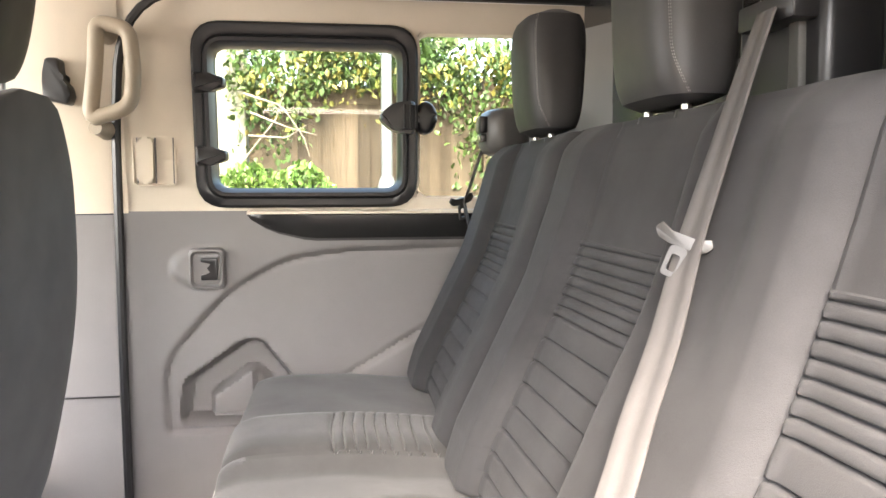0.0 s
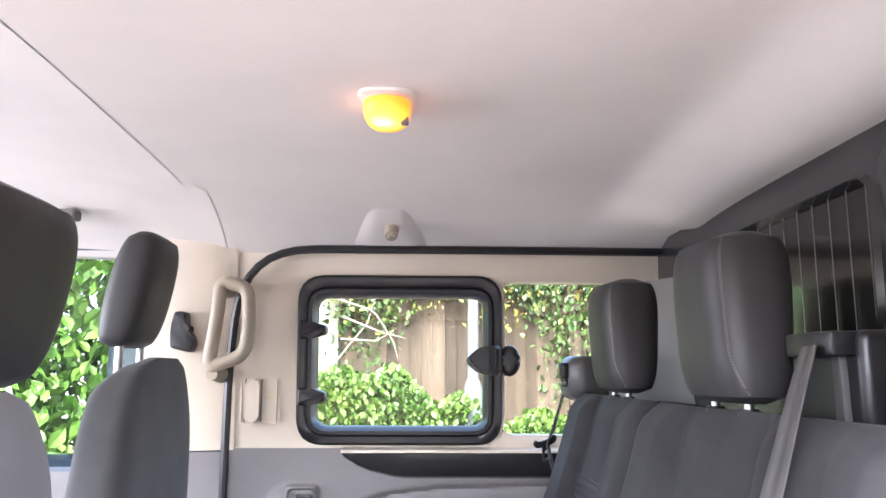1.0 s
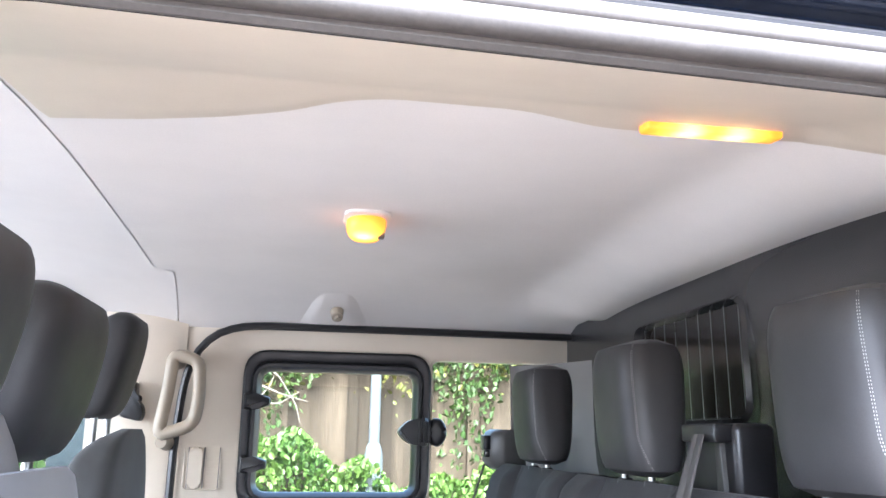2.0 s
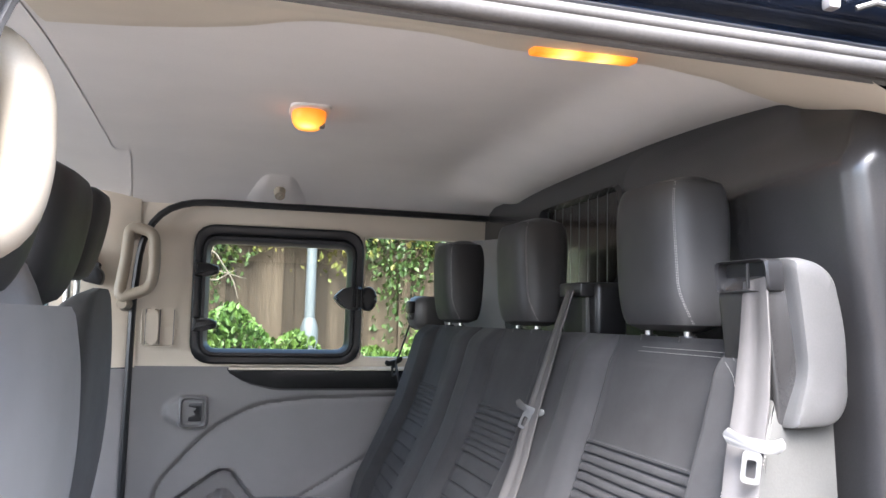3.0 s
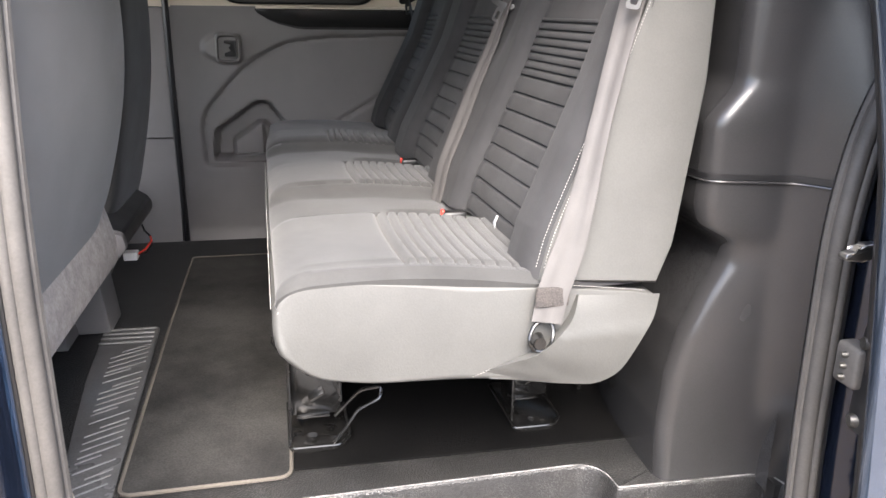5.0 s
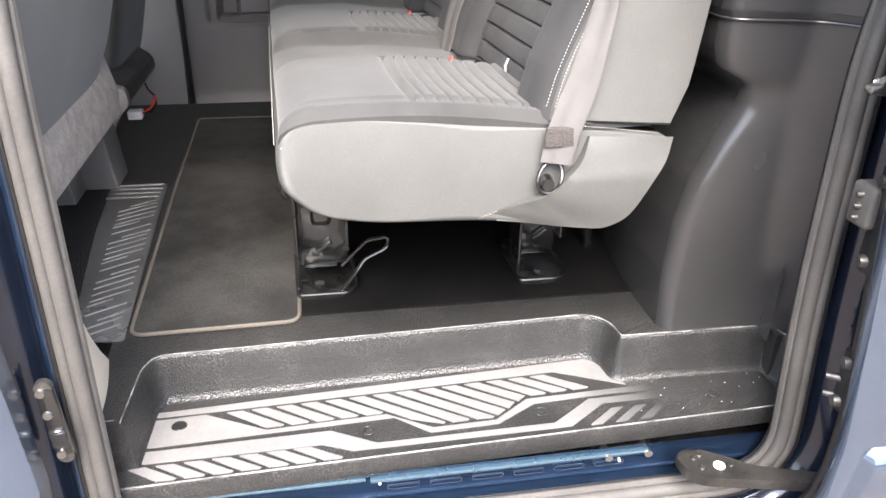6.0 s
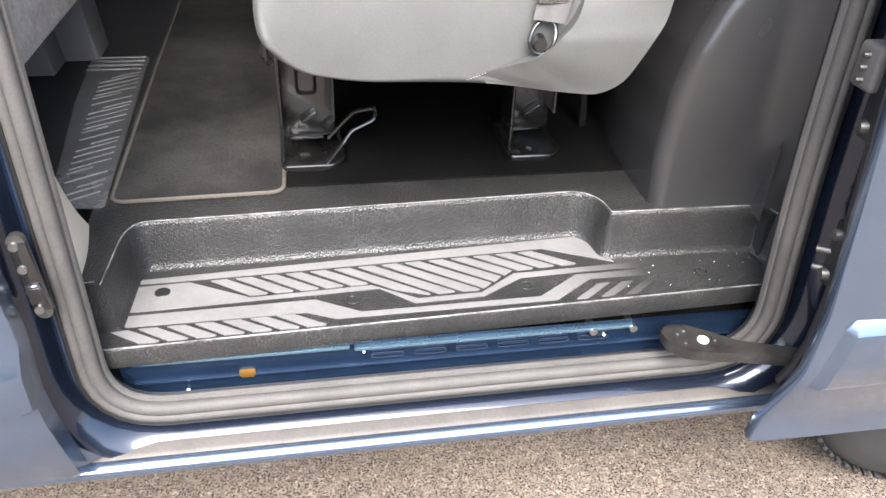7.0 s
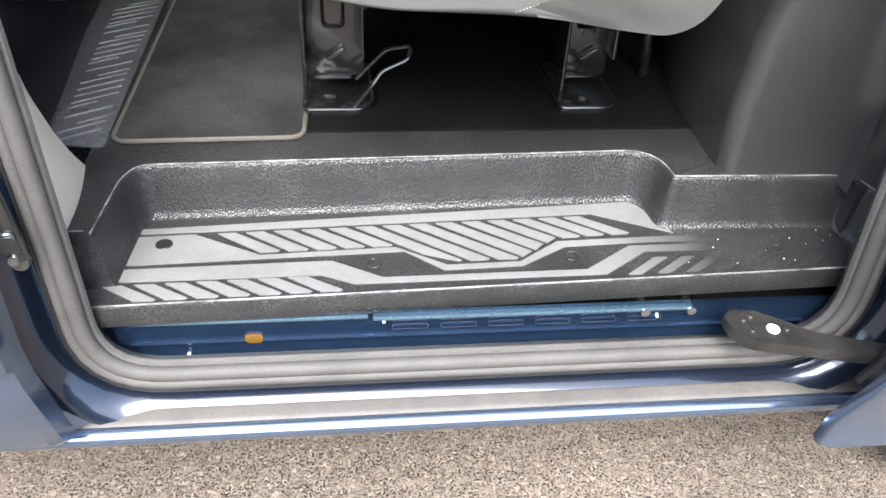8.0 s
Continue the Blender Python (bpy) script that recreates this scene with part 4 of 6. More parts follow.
# ---- roof lamps and hook ----
lamp = thing("ceiling_lamp", (0.315, 0.95, 1.79), "small lit amber interior roof lamp", "ceiling lamp")
b = bmesh.new()
prism(b, rrect(0.327, 0.978, 0.076, 0.104, 0.024), "z", 1.8105, 1.822, 0.004)
part("lamp_housing", b, M_CEIL, lamp)
b = bmesh.new()
egg = [(0.033 * math.copysign(abs(math.cos(a)) ** 0.8, math.cos(a)), 0.050 * math.copysign(abs(math.sin(a)) ** 0.8, math.sin(a))) for a in np.linspace(0, 2 * math.pi, 40, endpoint=False)]
rings(b, [[(0.326 + p * k, 0.985 + q * k * 0.92, z - 0.003) for p, q in egg] for z, k in ((1.812, 1.0), (1.805, 1.0), (1.797, 0.95), (1.790, 0.84), (1.785, 0.66), (1.783, 0.4), (1.7825, 0.05))], True, True)
lens = part("lens", b, M_LAMP, lamp, "glowing amber lens")
b = bmesh.new()
box(b, (0.345, 0.968, 1.781), (0.356, 0.984, 1.790), 0.002)
part("switch", b, M_GREY, lens, "small grey rocker switch")
strip = thing("door_lamp", (0.66, 0.464, 1.79), "lit amber strip lamp above the doorway", "courtesy lamp")
tilt = Matrix.Translation((0.660, 0.464, 1.785)) @ Matrix.Rotation(radians(-1), 4, "Z") @ Matrix.Rotation(radians(7), 4, "X")
b = bmesh.new()
box(b, (-0.077, -0.013, -0.004), (0.077, 0.013, 0.012), 0.004, 3, tilt)
part("lens", b, M_LAMP, strip, "glowing amber lens")
hook = thing("belt_anchor_cover", (0.29, 1.74, 1.73), "pale moulded anchor bump with a bolt", "anchor")
b = bmesh.new()
def anchor_bump(u, v):
    y = 1.545 + 0.235 * v
    half = 0.048 + 0.072 * v ** 1.4
    q = 2 * u - 1
    base = ceiling_z(0.3, y)
    rise = float(ease(v / 0.5)) * float(ease((1 - abs(q)) / 0.6)) * (1 - 0.4 * v)
    return (0.297 + q * half, y, base + 0.003 - 0.0125 * rise)


sheet(b, anchor_bump, 36, 40)
part("bump", b, M_CEIL, hook)
b = bmesh.new()
tube(b, [(0.302, 1.672, 1.765), (0.303, 1.655, 1.748)], [0.017, 0.014], 18)
tube(b, [(0.303, 1.656, 1.749), (0.304, 1.651, 1.743)], [0.008, 0.007], 6)
part("bolt", b, M_GRIP, hook)

# ---- rear bench ----
bench = thing("rear_bench_seat", (0.5, 0.9, 0.565), "three-seat charcoal cloth bench with grey vinyl sides", "bench seat")
LEANING.add(bench.name)
CENTRES = (0.368, 0.882, 1.400)
HALVES = (0.139, 0.126, 0.120)
SEATS = (0.277, 0.752, 1.225)
SEAT_HALF = (0.132, 0.102, 0.092)


def seat_relief(y, half):
    """0 on the flat middles of the seats, 1 on the bolsters between them."""
    d = min(abs(y - c) - w for c, w in zip(CENTRES, HALVES))
    return float(ease((d - half + 0.012) / 0.05))


BACK_F = ([0.93, 0.99, 1.06, 1.18, 1.30, 1.36, 1.395], [0.560, 0.572, 0.598, 0.642, 0.681, 0.698, 0.712])
BACK_R = ([0.90, 0.965, 1.18, 1.32, 1.395], [0.742, 0.766, 0.790, 0.790, 0.765])


def belt_dip(y, z):
    """The shallow hollow where the middle belt crosses the back."""
    return 0.020 * math.exp(-((y - 0.665) / 0.07) ** 4) * float(ease((z - 1.12) / 0.15))


def back_front(y, z):
    """The front surface of the bench back, without its ribs."""
    e = min(max(0.0, y - 0.125) / 0.045, 1.0)
    corner = math.sqrt(max(0.0, 1 - (1 - e) ** 2))
    rel = seat_relief(y, -0.006)
    return lin(z, *BACK_F) + 0.022 * (1 - rel) - 0.006 * rel + 0.028 * (1 - corner) + belt_dip(y, z)


def backrest(y0, y1, z1):
    """A closed upholstered back from y0 to y1, with bolsters and stitched ribs."""
    b = bmesh.new()
    nz, ny, z0 = 420, round((y1 - y0) * 250), 0.915
    loops = []
    for i in range(nz + 1):
        v = i / nz
        z = z0 + (z1 - z0) * v
        cap = (1 - max(0.0, (v - 0.93) / 0.07) ** 2.2 * 0.72) * (1 - max(0.0, (0.03 - v) / 0.03) ** 2 * 0.3)
        xf, xr = lin(z, *BACK_F), lin(z, *BACK_R)
        xm = (xf + xr) / 2
        row = []
        for j in range(ny + 1):
            y = y0 + (y1 - y0) * j / ny
            e = min(y - y0, y1 - y) / 0.045
            corner = math.sqrt(max(0.0, 1 - max(0.0, 1 - e) ** 2))
            rel = seat_relief(y, -0.006)
            x = xf + 0.022 * (1 - rel) - 0.006 * rel + belt_dip(y, z)
            d = min(abs(y - c) - w for c, w in zip(CENTRES, HALVES))
            if d < 0.006 and z < 1.252:
                k = 1.245 - z
                step = 0.0125 if k < 0.0875 else 0.0285
                ph = k / 0.0125 if k < 0.0875 else 7 + (k - 0.0875) / 0.0285
                near_line = abs(ph - round(ph)) * step
                x += ((0.0036 if k < 0.0875 else 0.0044) * math.exp(-(near_line / 0.0015) ** 2) - 0.0020 * math.sin(math.pi * (ph % 1.0))) * (1 - float(ease((d + 0.003) / 0.005)))
            x += 0.009 * math.exp(-((d - 0.001) / 0.0045) ** 2)
            x = xm + (x - xm) * cap
            row.append((x + 0.028 * (1 - corner), y, z))
        for j in range(ny, -1, -4):
            y = y0 + (y1 - y0) * j / ny
            e = min(y - y0, y1 - y) / 0.02
            corner = math.sqrt(max(0.0, 1 - max(0.0, 1 - e) ** 2))
            row.append((xm + (xr - xm) * cap - 0.012 * (1 - corner), y, z))
        loops.append(row)
    rings(b, loops, True, True)
    return b


part("backrest", backrest(0.125, 1.155, 1.402), M_FABRIC, bench, "double charcoal cloth backrest with ribbed panels")
part("backrest", backrest(1.165, 1.69, 1.402), M_FABRIC, bench, "single charcoal cloth backrest")


def cushion(y0, y1):
    """Seat pads with a plain front, a curved seam and fine ribs behind it, and low bolsters between."""
    b = bmesh.new()
    nx, ny = 420, round((y1 - y0) * 130)
    seams = [0.0, 0.017, 0.033, 0.050, 0.067, 0.085, 0.104, 0.124, 0.146, 0.170, 0.196]
    loops = []
    for i in range(nx + 1):
        u = i / nx
        x = 0.2425 + 0.3935 * u
        front = math.sqrt(max(0.0, 1 - max(0.0, 1 - u / 0.12) ** 2))
        row = []
        for j in range(ny + 1):
            y = y0 + (y1 - y0) * j / ny
            e = min(y - y0, y1 - y) / (0.016 if y < 0.3 else 0.05)
            corner = math.sqrt(max(0.0, 1 - max(0.0, 1 - e) ** 2))
            k = min(range(3), key=lambda q: abs(y - SEATS[q]) - SEAT_HALF[q])
            d = abs(y - SEATS[k]) - SEAT_HALF[k]
            rel = float(ease((d + 0.004) / 0.05)) if y > 0.20 else 0.0
            z = 0.950 - 0.012 * u - 0.022 * rel + 0.010 * math.sin(math.pi * min(1, u * 1.2))
            flat = 1.0 - float(ease((d + 0.006) / 0.008))
            g = x - 0.400 - 0.005 * ((y - SEATS[k]) / SEAT_HALF[k]) ** 2 * (d < 0.02)
            if flat > 0 and -0.012 < g < 0.215:
                near = min(abs(g - q) for q in seams)
                z -= (0.0080 * math.exp(-(near / 0.0014) ** 2) - 0.0014 * min(1.0, near / 0.008) * (g > 0)) * flat
                z -= 0.004 * math.exp(-(g / 0.006) ** 2) * flat
            z -= 0.0075 * math.exp(-(d / 0.0032) ** 2) * float(ease((x - 0.25) / 0.05))
            hollow = ((x - 0.505) / 0.062) ** 2 + ((y - (0.492 if y < 0.8 else 0.985)) / 0.030) ** 2
            z -= 0.016 * max(0.0, 1 - hollow) + 0.004 * math.exp(-((hollow - 1.0) / 0.25) ** 2)
            z += 0.0015 * math.sin(x * 37 + y * 11) * math.sin(y * 23 - x * 9) * rel
            z -= 0.016 * (1 - corner)
            row.append((x, y, 0.900 + (z - 0.900) * (0.45 + 0.55 * front)))
        for j in range(ny, -1, -4):
            y = y0 + (y1 - y0) * j / ny
            row.append((x + 0.012 * (1 - front), y, 0.895))
        loops.append(row)
    rings(b, loops, True, True)
    return b


part("cushion", cushion(0.1250, 1.155), M_CUSH, bench, "double charcoal cloth seat cushion with ribs")
part("cushion", cushion(1.165, 1.69), M_CUSH, bench, "single charcoal cloth seat cushion")

# vinyl skirt round the cushion
SKIRT = fillet([(0.240, 0.918), (0.242, 0.885), (0.253, 0.858), (0.290, 0.820), (0.365, 0.806), (0.52, 0.801), (0.672, 0.781), (0.702, 0.794), (0.748, 0.872), (0.752, 0.898), (0.73, 0.906), (0.60, 0.919), (0.45, 0.930), (0.30, 0.940), (0.258, 0.935)], [0.02, 0.02, 0.02, 0.03, 0.03, 0.05, 0.02, 0.02, 0.01, 0.01, 0.01, 0.05, 0.05, 0.02, 0.02], 4)
SKIRT = resample(SKIRT, 90)
b = bmesh.new()
loops = []
mx, mz = 0.49, 0.88
for k in range(9):
    a = k / 8 * math.pi / 2
    inset = 0.011 * (1 - math.sin(a))
    loops.append([(x - (x - mx) / max(0.05, math.hypot(x - mx, z - mz)) * inset, 0.1265 + 0.009 * math.sin(a) ** 3, z - (z - mz) / max(0.05, math.hypot(x - mx, z - mz)) * inset) for x, z in SKIRT])
for y, inset in ((0.165, 0.0), (0.9, 0.0), (1.67, 0.0), (1.69, 0.02)):
    loops.append([(x - (x - mx) * inset, y, min(z, 0.900) - (min(z, 0.900) - mz) * inset) for x, z in SKIRT])
rings(b, loops, True, True)
part("skirt", b, M_VINYL, bench, "grey vinyl skirt with a stitched edge")
# vinyl side of the backrest
b = bmesh.new()
SIDE = [(lin(z, *BACK_F) + 0.016, z) for z in np.linspace(0.925, 1.385, 30)] + [(lin(z, *BACK_R) - 0.003, z) for z in np.linspace(1.385, 0.915, 30)]
cx, cz = 0.69, 1.15
loops = []
for y, s in ((0.160, 1.0), (0.135, 1.0), (0.126, 0.985), (0.122, 0.955), (0.121, 0.8), (0.121, 0.1)):
    loops.append([(cx + (x - cx) * s, y, cz + (z - cz) * (1 - (1 - s) * 0.5)) for x, z in SIDE])
rings(b, loops, True, True)
part("side_panel", b, M_VINYL, bench, "grey vinyl side of the backrest")


def stitching(path, parent, gap=0.0034, r=0.00036):
    """A row of short raised stitches along a line."""
    b = bmesh.new()
    p = resample([tuple(q) for q in path], max(4, int(sum((Vector(a) - Vector(c)).length for a, c in zip(path, path[1:])) / (gap * 0.5))), False)
    for i in range(0, len(p) - 1, 2):
        tube(b, [p[i], p[i + 1]], r, 5)
    return part("stitching", b, M_STITCH, parent, "pale stitching")


stitching([(lin(z, *BACK_F) + 0.0100, 0.1262, z) for z in np.linspace(0.945, 1.33, 12)], bench, 0.0040, 0.00046)
stitching([(lin(z, *BACK_F) + 0.0195, 0.1212, z) for z in np.linspace(0.945, 1.33, 12)], bench, 0.0040, 0.00046)
stitching([(x, 0.1275, z) for x, z in ((0.247, 0.905), (0.256, 0.922), (0.272, 0.931), (0.30, 0.9335), (0.45, 0.9235), (0.585, 0.9135))], bench, 0.0036, 0.00055)
stitching([(0.2388, y, 0.9035) for y in np.linspace(0.15, 1.14, 24)], bench, 0.0036, 0.00055)
stitching([(x, 0.1245, z) for x, z in ((0.61, 0.921), (0.66, 0.916), (0.73, 0.908))], bench)


def back_skin(y, z):
    """The front surface near the top, where it rounds over."""
    xm = (lin(z, *BACK_F) + lin(z, *BACK_R)) / 2
    cap = 1 - max(0.0, ((z - 0.915) / 0.487 - 0.93) / 0.07) ** 2.2 * 0.72
    return xm + (back_front(y, z) - xm) * cap - 0.0008


for q in (0.0, 0.006):
    stitching([(back_skin(y + q, z - q), y + q, z - q) for y, z in [(0.140, 1.24), (0.142, 1.31), (0.147, 1.345), (0.160, 1.370), (0.185, 1.384)] + [(0.21 + 0.02 * k, 1.387) for k in range(1, 12)]], bench, 0.0034, 0.0003)


def headrest(cy, far=False):
    b = bmesh.new()
    loops = []
    n = 28
    for i in range(25):
        v = -1 + 2 * i / 24
        k = (1 - abs(v) ** 3.4) ** (1 / 3.4) if abs(v) < 1 else 0.0
        k = 0.35 + 0.65 * k if 0 < i < 24 else 0.32
        z = 1.513 + 0.103 * v
        w = 0.0900 * (0.90 + 0.10 * k) * (1.0 - 0.07 * (v * 0.5 + 0.5)) * (0.72 + 0.28 * k)
        d = 0.053 * k * (1.0 + 0.12 * v)
        xc = 0.7535
        row = []
        for j in range(n * 2):
            a = 2 * math.pi * j / (n * 2)
            c, s = math.cos(a), math.sin(a)
            row.append((xc + d * math.copysign(abs(c) ** 0.6, c), cy + w * math.copysign(abs(s) ** 0.48, s), z))
        loops.append(row)
    rings(b, loops, True, True)
    h = part("headrest", b, M_HEAD, bench, "padded charcoal headrest with pale stitching")
    for side in (-1, 1):
        b = bmesh.new()
        tube(b, [(0.748, cy + side * 0.05, 1.39), (0.748, cy + side * 0.05, 1.43)], 0.0055, 10)
        post = part("post", b, M_CHROME, h)
        b = bmesh.new()
        tube(b, [(0.748, cy + side * 0.05, 1.396), (0.748, cy + side * 0.05, 1.404)], [0.013, 0.011], 12)
        part("post_collar", b, M_BLACK, bench, "black headrest guide")
    for q in (0.0, 0.007):
        path = []
        for v in np.linspace(-0.9, 0.92, 16):
            k = 0.35 + 0.65 * (1 - abs(v) ** 3.4) ** (1 / 3.4)
            w = 0.0900 * (0.90 + 0.10 * k) * (1.0 - 0.07 * (v * 0.5 + 0.5)) * (0.72 + 0.28 * k)
            d = 0.053 * k * (1.0 + 0.12 * v)
            a = math.pi + 0.88 + q * 7 + 0.55 * max(0.0, -v - 0.45) ** 1.3 * 2
            c, s = math.cos(a), math.sin(a)
            path.append((0.7535 + d * math.copysign(abs(c) ** 0.6, c), cy + w * math.copysign(abs(s) ** 0.48, s), 1.513 + 0.103 * v))
        stitching(path, h)
    return h


for c in (0.392, 0.905, 1.41):
    headrest(c)

# belt reel covers on the bench back
def reel_cover(y0, y1, z0, z1):
    b = bmesh.new()
    plan = fillet([(0.688, y1), (0.700, y0 + 0.022), (0.722, y0), (0.785, y0), (0.80, y1)], [0.006, 0.012, 0.012, 0.015, 0.004], 4)
    loops = []
    for z, s, o in ((z0, 0.80, 0.012), (z0 + 0.006, 0.92, 0.006), (z0 + 0.022, 1.0, 0.0), (z1 - 0.022, 1.0, 0.0), (z1 - 0.006, 0.95, 0.004), (z1, 0.86, 0.010)):
        loops.append([(0.745 + (x - 0.745) * s + o, (y0 + y1) / 2 + (y - (y0 + y1) / 2) * s, z) for x, y in plan])
    rings(b, loops, True, True)
    c = part("belt_reel_cover", b, M_REEL, bench, "dark grey moulded belt reel cover")
    b = bmesh.new()
    box(b, (0.683, y0 + 0.024, z1 - 0.050), (0.702, y1 - 0.004, z1 - 0.014), 0.004)
    part("slot", b, M_BLACK, c, "black belt slot")
    b = bmesh.new()
    box(b, (0.686, y0 + 0.028, z0 + 0.03), (0.706, y1 - 0.002, z1 - 0.052), 0.003)
    part("front_plate", b, M_DARK, c, "dark front plate")
    return c


PROFILE = [(0.719, 1.494), (0.748, 1.492), (0.772, 1.476), (0.787, 1.415), (0.787, 1.340), (0.770, 1.317), (0.716, 1.314), (0.722, 1.335), (0.735, 1.370), (0.728, 1.435)]
b = bmesh.new()
side = resample(fillet(PROFILE, [0.008, 0.02, 0.03, 0.03, 0.02, 0.015, 0.006, 0.02, 0.03, 0.03], 5), 80)
rings(b, [[(0.748 + (x - 0.748) * s, y, 1.406 + (z - 1.406) * (1 - (1 - s) * 0.55)) for x, z in side] for y, s in ((0.150, 1.0), (0.118, 1.0), (0.108, 0.985), (0.101, 0.945), (0.0985, 0.88), (0.0975, 0.5), (0.0975, 0.05))], True, True)
near_reel = part("belt_reel_cover", b, M_REEL, bench, "dark grey moulded belt reel cover")
b = bmesh.new()
prism(b, fillet([(0.702, 1.455), (0.712, 1.316), (0.770, 1.320), (0.770, 1.483), (0.715, 1.486)], 0.008, 3), "y", 0.119, 0.205, 0.004)
part("front_plate", b, M_DARK, near_reel, "dark front plate")
b = bmesh.new()
loop = resample(rrect(0.1600, 1.474, 0.096, 0.036, 0.008, 4), 40)
rings(b, [[(0.706 + (1.474 - z) * 0.1 + o, 0.1600 + (y - 0.1600) * s, 1.474 + (z - 1.474) * s) for y, z in loop] for o, s in ((0.012, 1.0), (-0.006, 1.0), (-0.008, 0.95), (-0.006, 0.86), (0.004, 0.84))], True, True)
slot = part("slot_frame", b, M_BLACK, near_reel, "black belt slot frame")
b = bmesh.new()
box(b, (0.698, 0.147, 1.460), (0.702, 0.149, 1.488), 0.0006)
part("rib", b, M_BLACK, slot)
b = bmesh.new()
box(b, (0.762, 0.635, 1.385), (0.82, 0.775, 1.487), 0.010, 3)
mid_reel = part("belt_reel_cover", b, M_BLACK, bench, "black moulded belt reel cover")
b = bmesh.new()
box(b, (0.738, 0.645, 1.462), (0.772, 0.735, 1.486), 0.004)
part("slot", b, M_BLACK, mid_reel, "black belt slot")
b = bmesh.new()
prism(b, fillet([(0.660, 1.400), (0.678, 1.400), (0.676, 1.455), (0.684, 1.487), (0.664, 1.487)], 0.002, 2), "x", 0.755, 0.765, 0.002)
part("silver_edge", b, M_VINYL, mid_reel, "pale grey edge strip")
reel_cover(1.655, 1.725, 1.385, 1.483)

# legs
def leg(x0, x1, y, strut):
    b = bmesh.new()
    prism(b, fillet([(x0, 0.60), (x1, 0.60), (x1 - 0.006, 0.80), (x0 + 0.004, 0.80)], 0.006, 3), "y", y + 0.03, y + 0.036, 0.0015)
    box(b, (x0 - 0.003, y - 0.015, 0.60), (x0 + 0.002, y + 0.05, 0.81), 0.001)
    box(b, (x1 - 0.006, y - 0.008, 0.64), (x1 - 0.001, y + 0.05, 0.81), 0.001)
    xm = (x0 + x1) / 2
    ring = [(x, z) for x, z in resample(rrect(xm, 0.715, 0.034, 0.085, 0.008, 3), 32)]
    rings(b, [[(x, y + 0.0295, z) for x, z in ring], [(xm + (x - xm) * 0.85, y + 0.024, 0.715 + (z - 0.715) * 0.92) for x, z in ring], [(xm + (x - xm) * 0.7, y + 0.029, 0.715 + (z - 0.715) * 0.85) for x, z in ring]])
    box(b, (x0 + 0.03, y + 0.018, 0.632), (x0 + 0.06, y + 0.032, 0.640), 0.002, 2, Matrix.Translation((x0 + 0.045, y, 0.636)) @ Matrix.Rotation(radians(-32), 4, "Y") @ Matrix.Translation((-x0 - 0.045, -y, -0.636)))
    prism(b, fillet([(x0 - 0.004, y - 0.035), (x1 - 0.008, y - 0.035), (x1 + 0.012, y - 0.01), (x1 + 0.012, y + 0.14), (x0 - 0.004, y + 0.14)], 0.012, 4), "z", 0.566, 0.574, 0.002)
    box(b, (x0 + 0.010, y + 0.016, 0.600), (x1 - 0.020, y + 0.034, 0.604), 0.0015)
    tube(b, fillet([(x0 - 0.003, y + 0.12, 0.576), (x0 - 0.003, y - 0.034, 0.576), (x1 - 0.008, y - 0.034, 0.576), (x1 + 0.011, y - 0.010, 0.576), (x1 + 0.011, y + 0.10, 0.576)], 0.008, 3, False), 0.0032, 8)
    tube(b, [(x0 - 0.001, y - 0.013, 0.578), (x0 + 0.000, y - 0.013, 0.80)], 0.0026, 8)
    tube(b, [(x1 - 0.003, y - 0.006, 0.642), (x1 - 0.005, y - 0.006, 0.80)], 0.0026, 8)
    lg = part("leg", b, M_STEEL, bench, "black steel floor bracket")
    b = bmesh.new()
    xm = x0 + 0.034
    tube(b, [(xm, y - 0.016, 0.573), (xm, y - 0.016, 0.578)], 0.016, 16)
    tube(b, [(xm, y - 0.016, 0.580), (xm, y - 0.016, 0.588)], [0.010, 0.009], 6)
    part("bolt", b, M_STEEL, lg)
    if strut:
        b = bmesh.new()
        tube(b, resample(fillet([(x1 - 0.020, y - 0.030, 0.574), (x1 + 0.008, y - 0.022, 0.606), (x1 + 0.024, y - 0.014, 0.626), (x1 + 0.062, y - 0.006, 0.640), (x1 + 0.068, y + 0.006, 0.656), (x1 + 0.032, y + 0.016, 0.646), (x1 + 0.010, y + 0.020, 0.622), (x1 - 0.012, y + 0.022, 0.598)], 0.007, 3, False), 60, False), 0.0034, 8)
        part("release_lever", b, M_STEEL, lg)
        b = bmesh.new()
        ribbon(b, [(x1 - 0.012, y + 0.05, 0.700), (x1 + 0.05, y + 0.05, 0.752), (x1 + 0.12, y + 0.05, 0.815)], (-0.6, -0.35, 0.7), 0.034, 0.004)
        part("strut", b, M_GUN, lg)
        b = bmesh.new()
        tube(b, [(x0 - 0.012, y + 0.005, 0.79), (x0 - 0.018, y + 0.005, 0.75), (x0 - 0.008, y + 0.005, 0.735)], 0.007, 8)
        part("hook", b, M_STEEL, lg)


for y in (0.402, 1.02, 1.56):
    leg(0.266, 0.352, y, True)
    leg(0.645, 0.722, y, False)
b = bmesh.new()
tube(b, [(0.80, 0.50, 0.80), (0.808, 0.50, 0.66), (0.815, 0.50, 0.568)], 0.008, 10)
part("rear_strut", b, M_STEEL, bench)

# zip pulls at the crease and at the outer seam
for pts in (((0.574, 0.310, 0.966), (0.570, 0.309, 0.956), (0.572, 0.308, 0.948)), ((0.604, 0.117, 0.932), (0.599, 0.115, 0.924), (0.596, 0.114, 0.914))):
    b = bmesh.new()
    tube(b, pts, [0.0022, 0.0030, 0.0018], 8)
    part("zip_pull", b, M_CHROME, bench, "small bright zip pull")

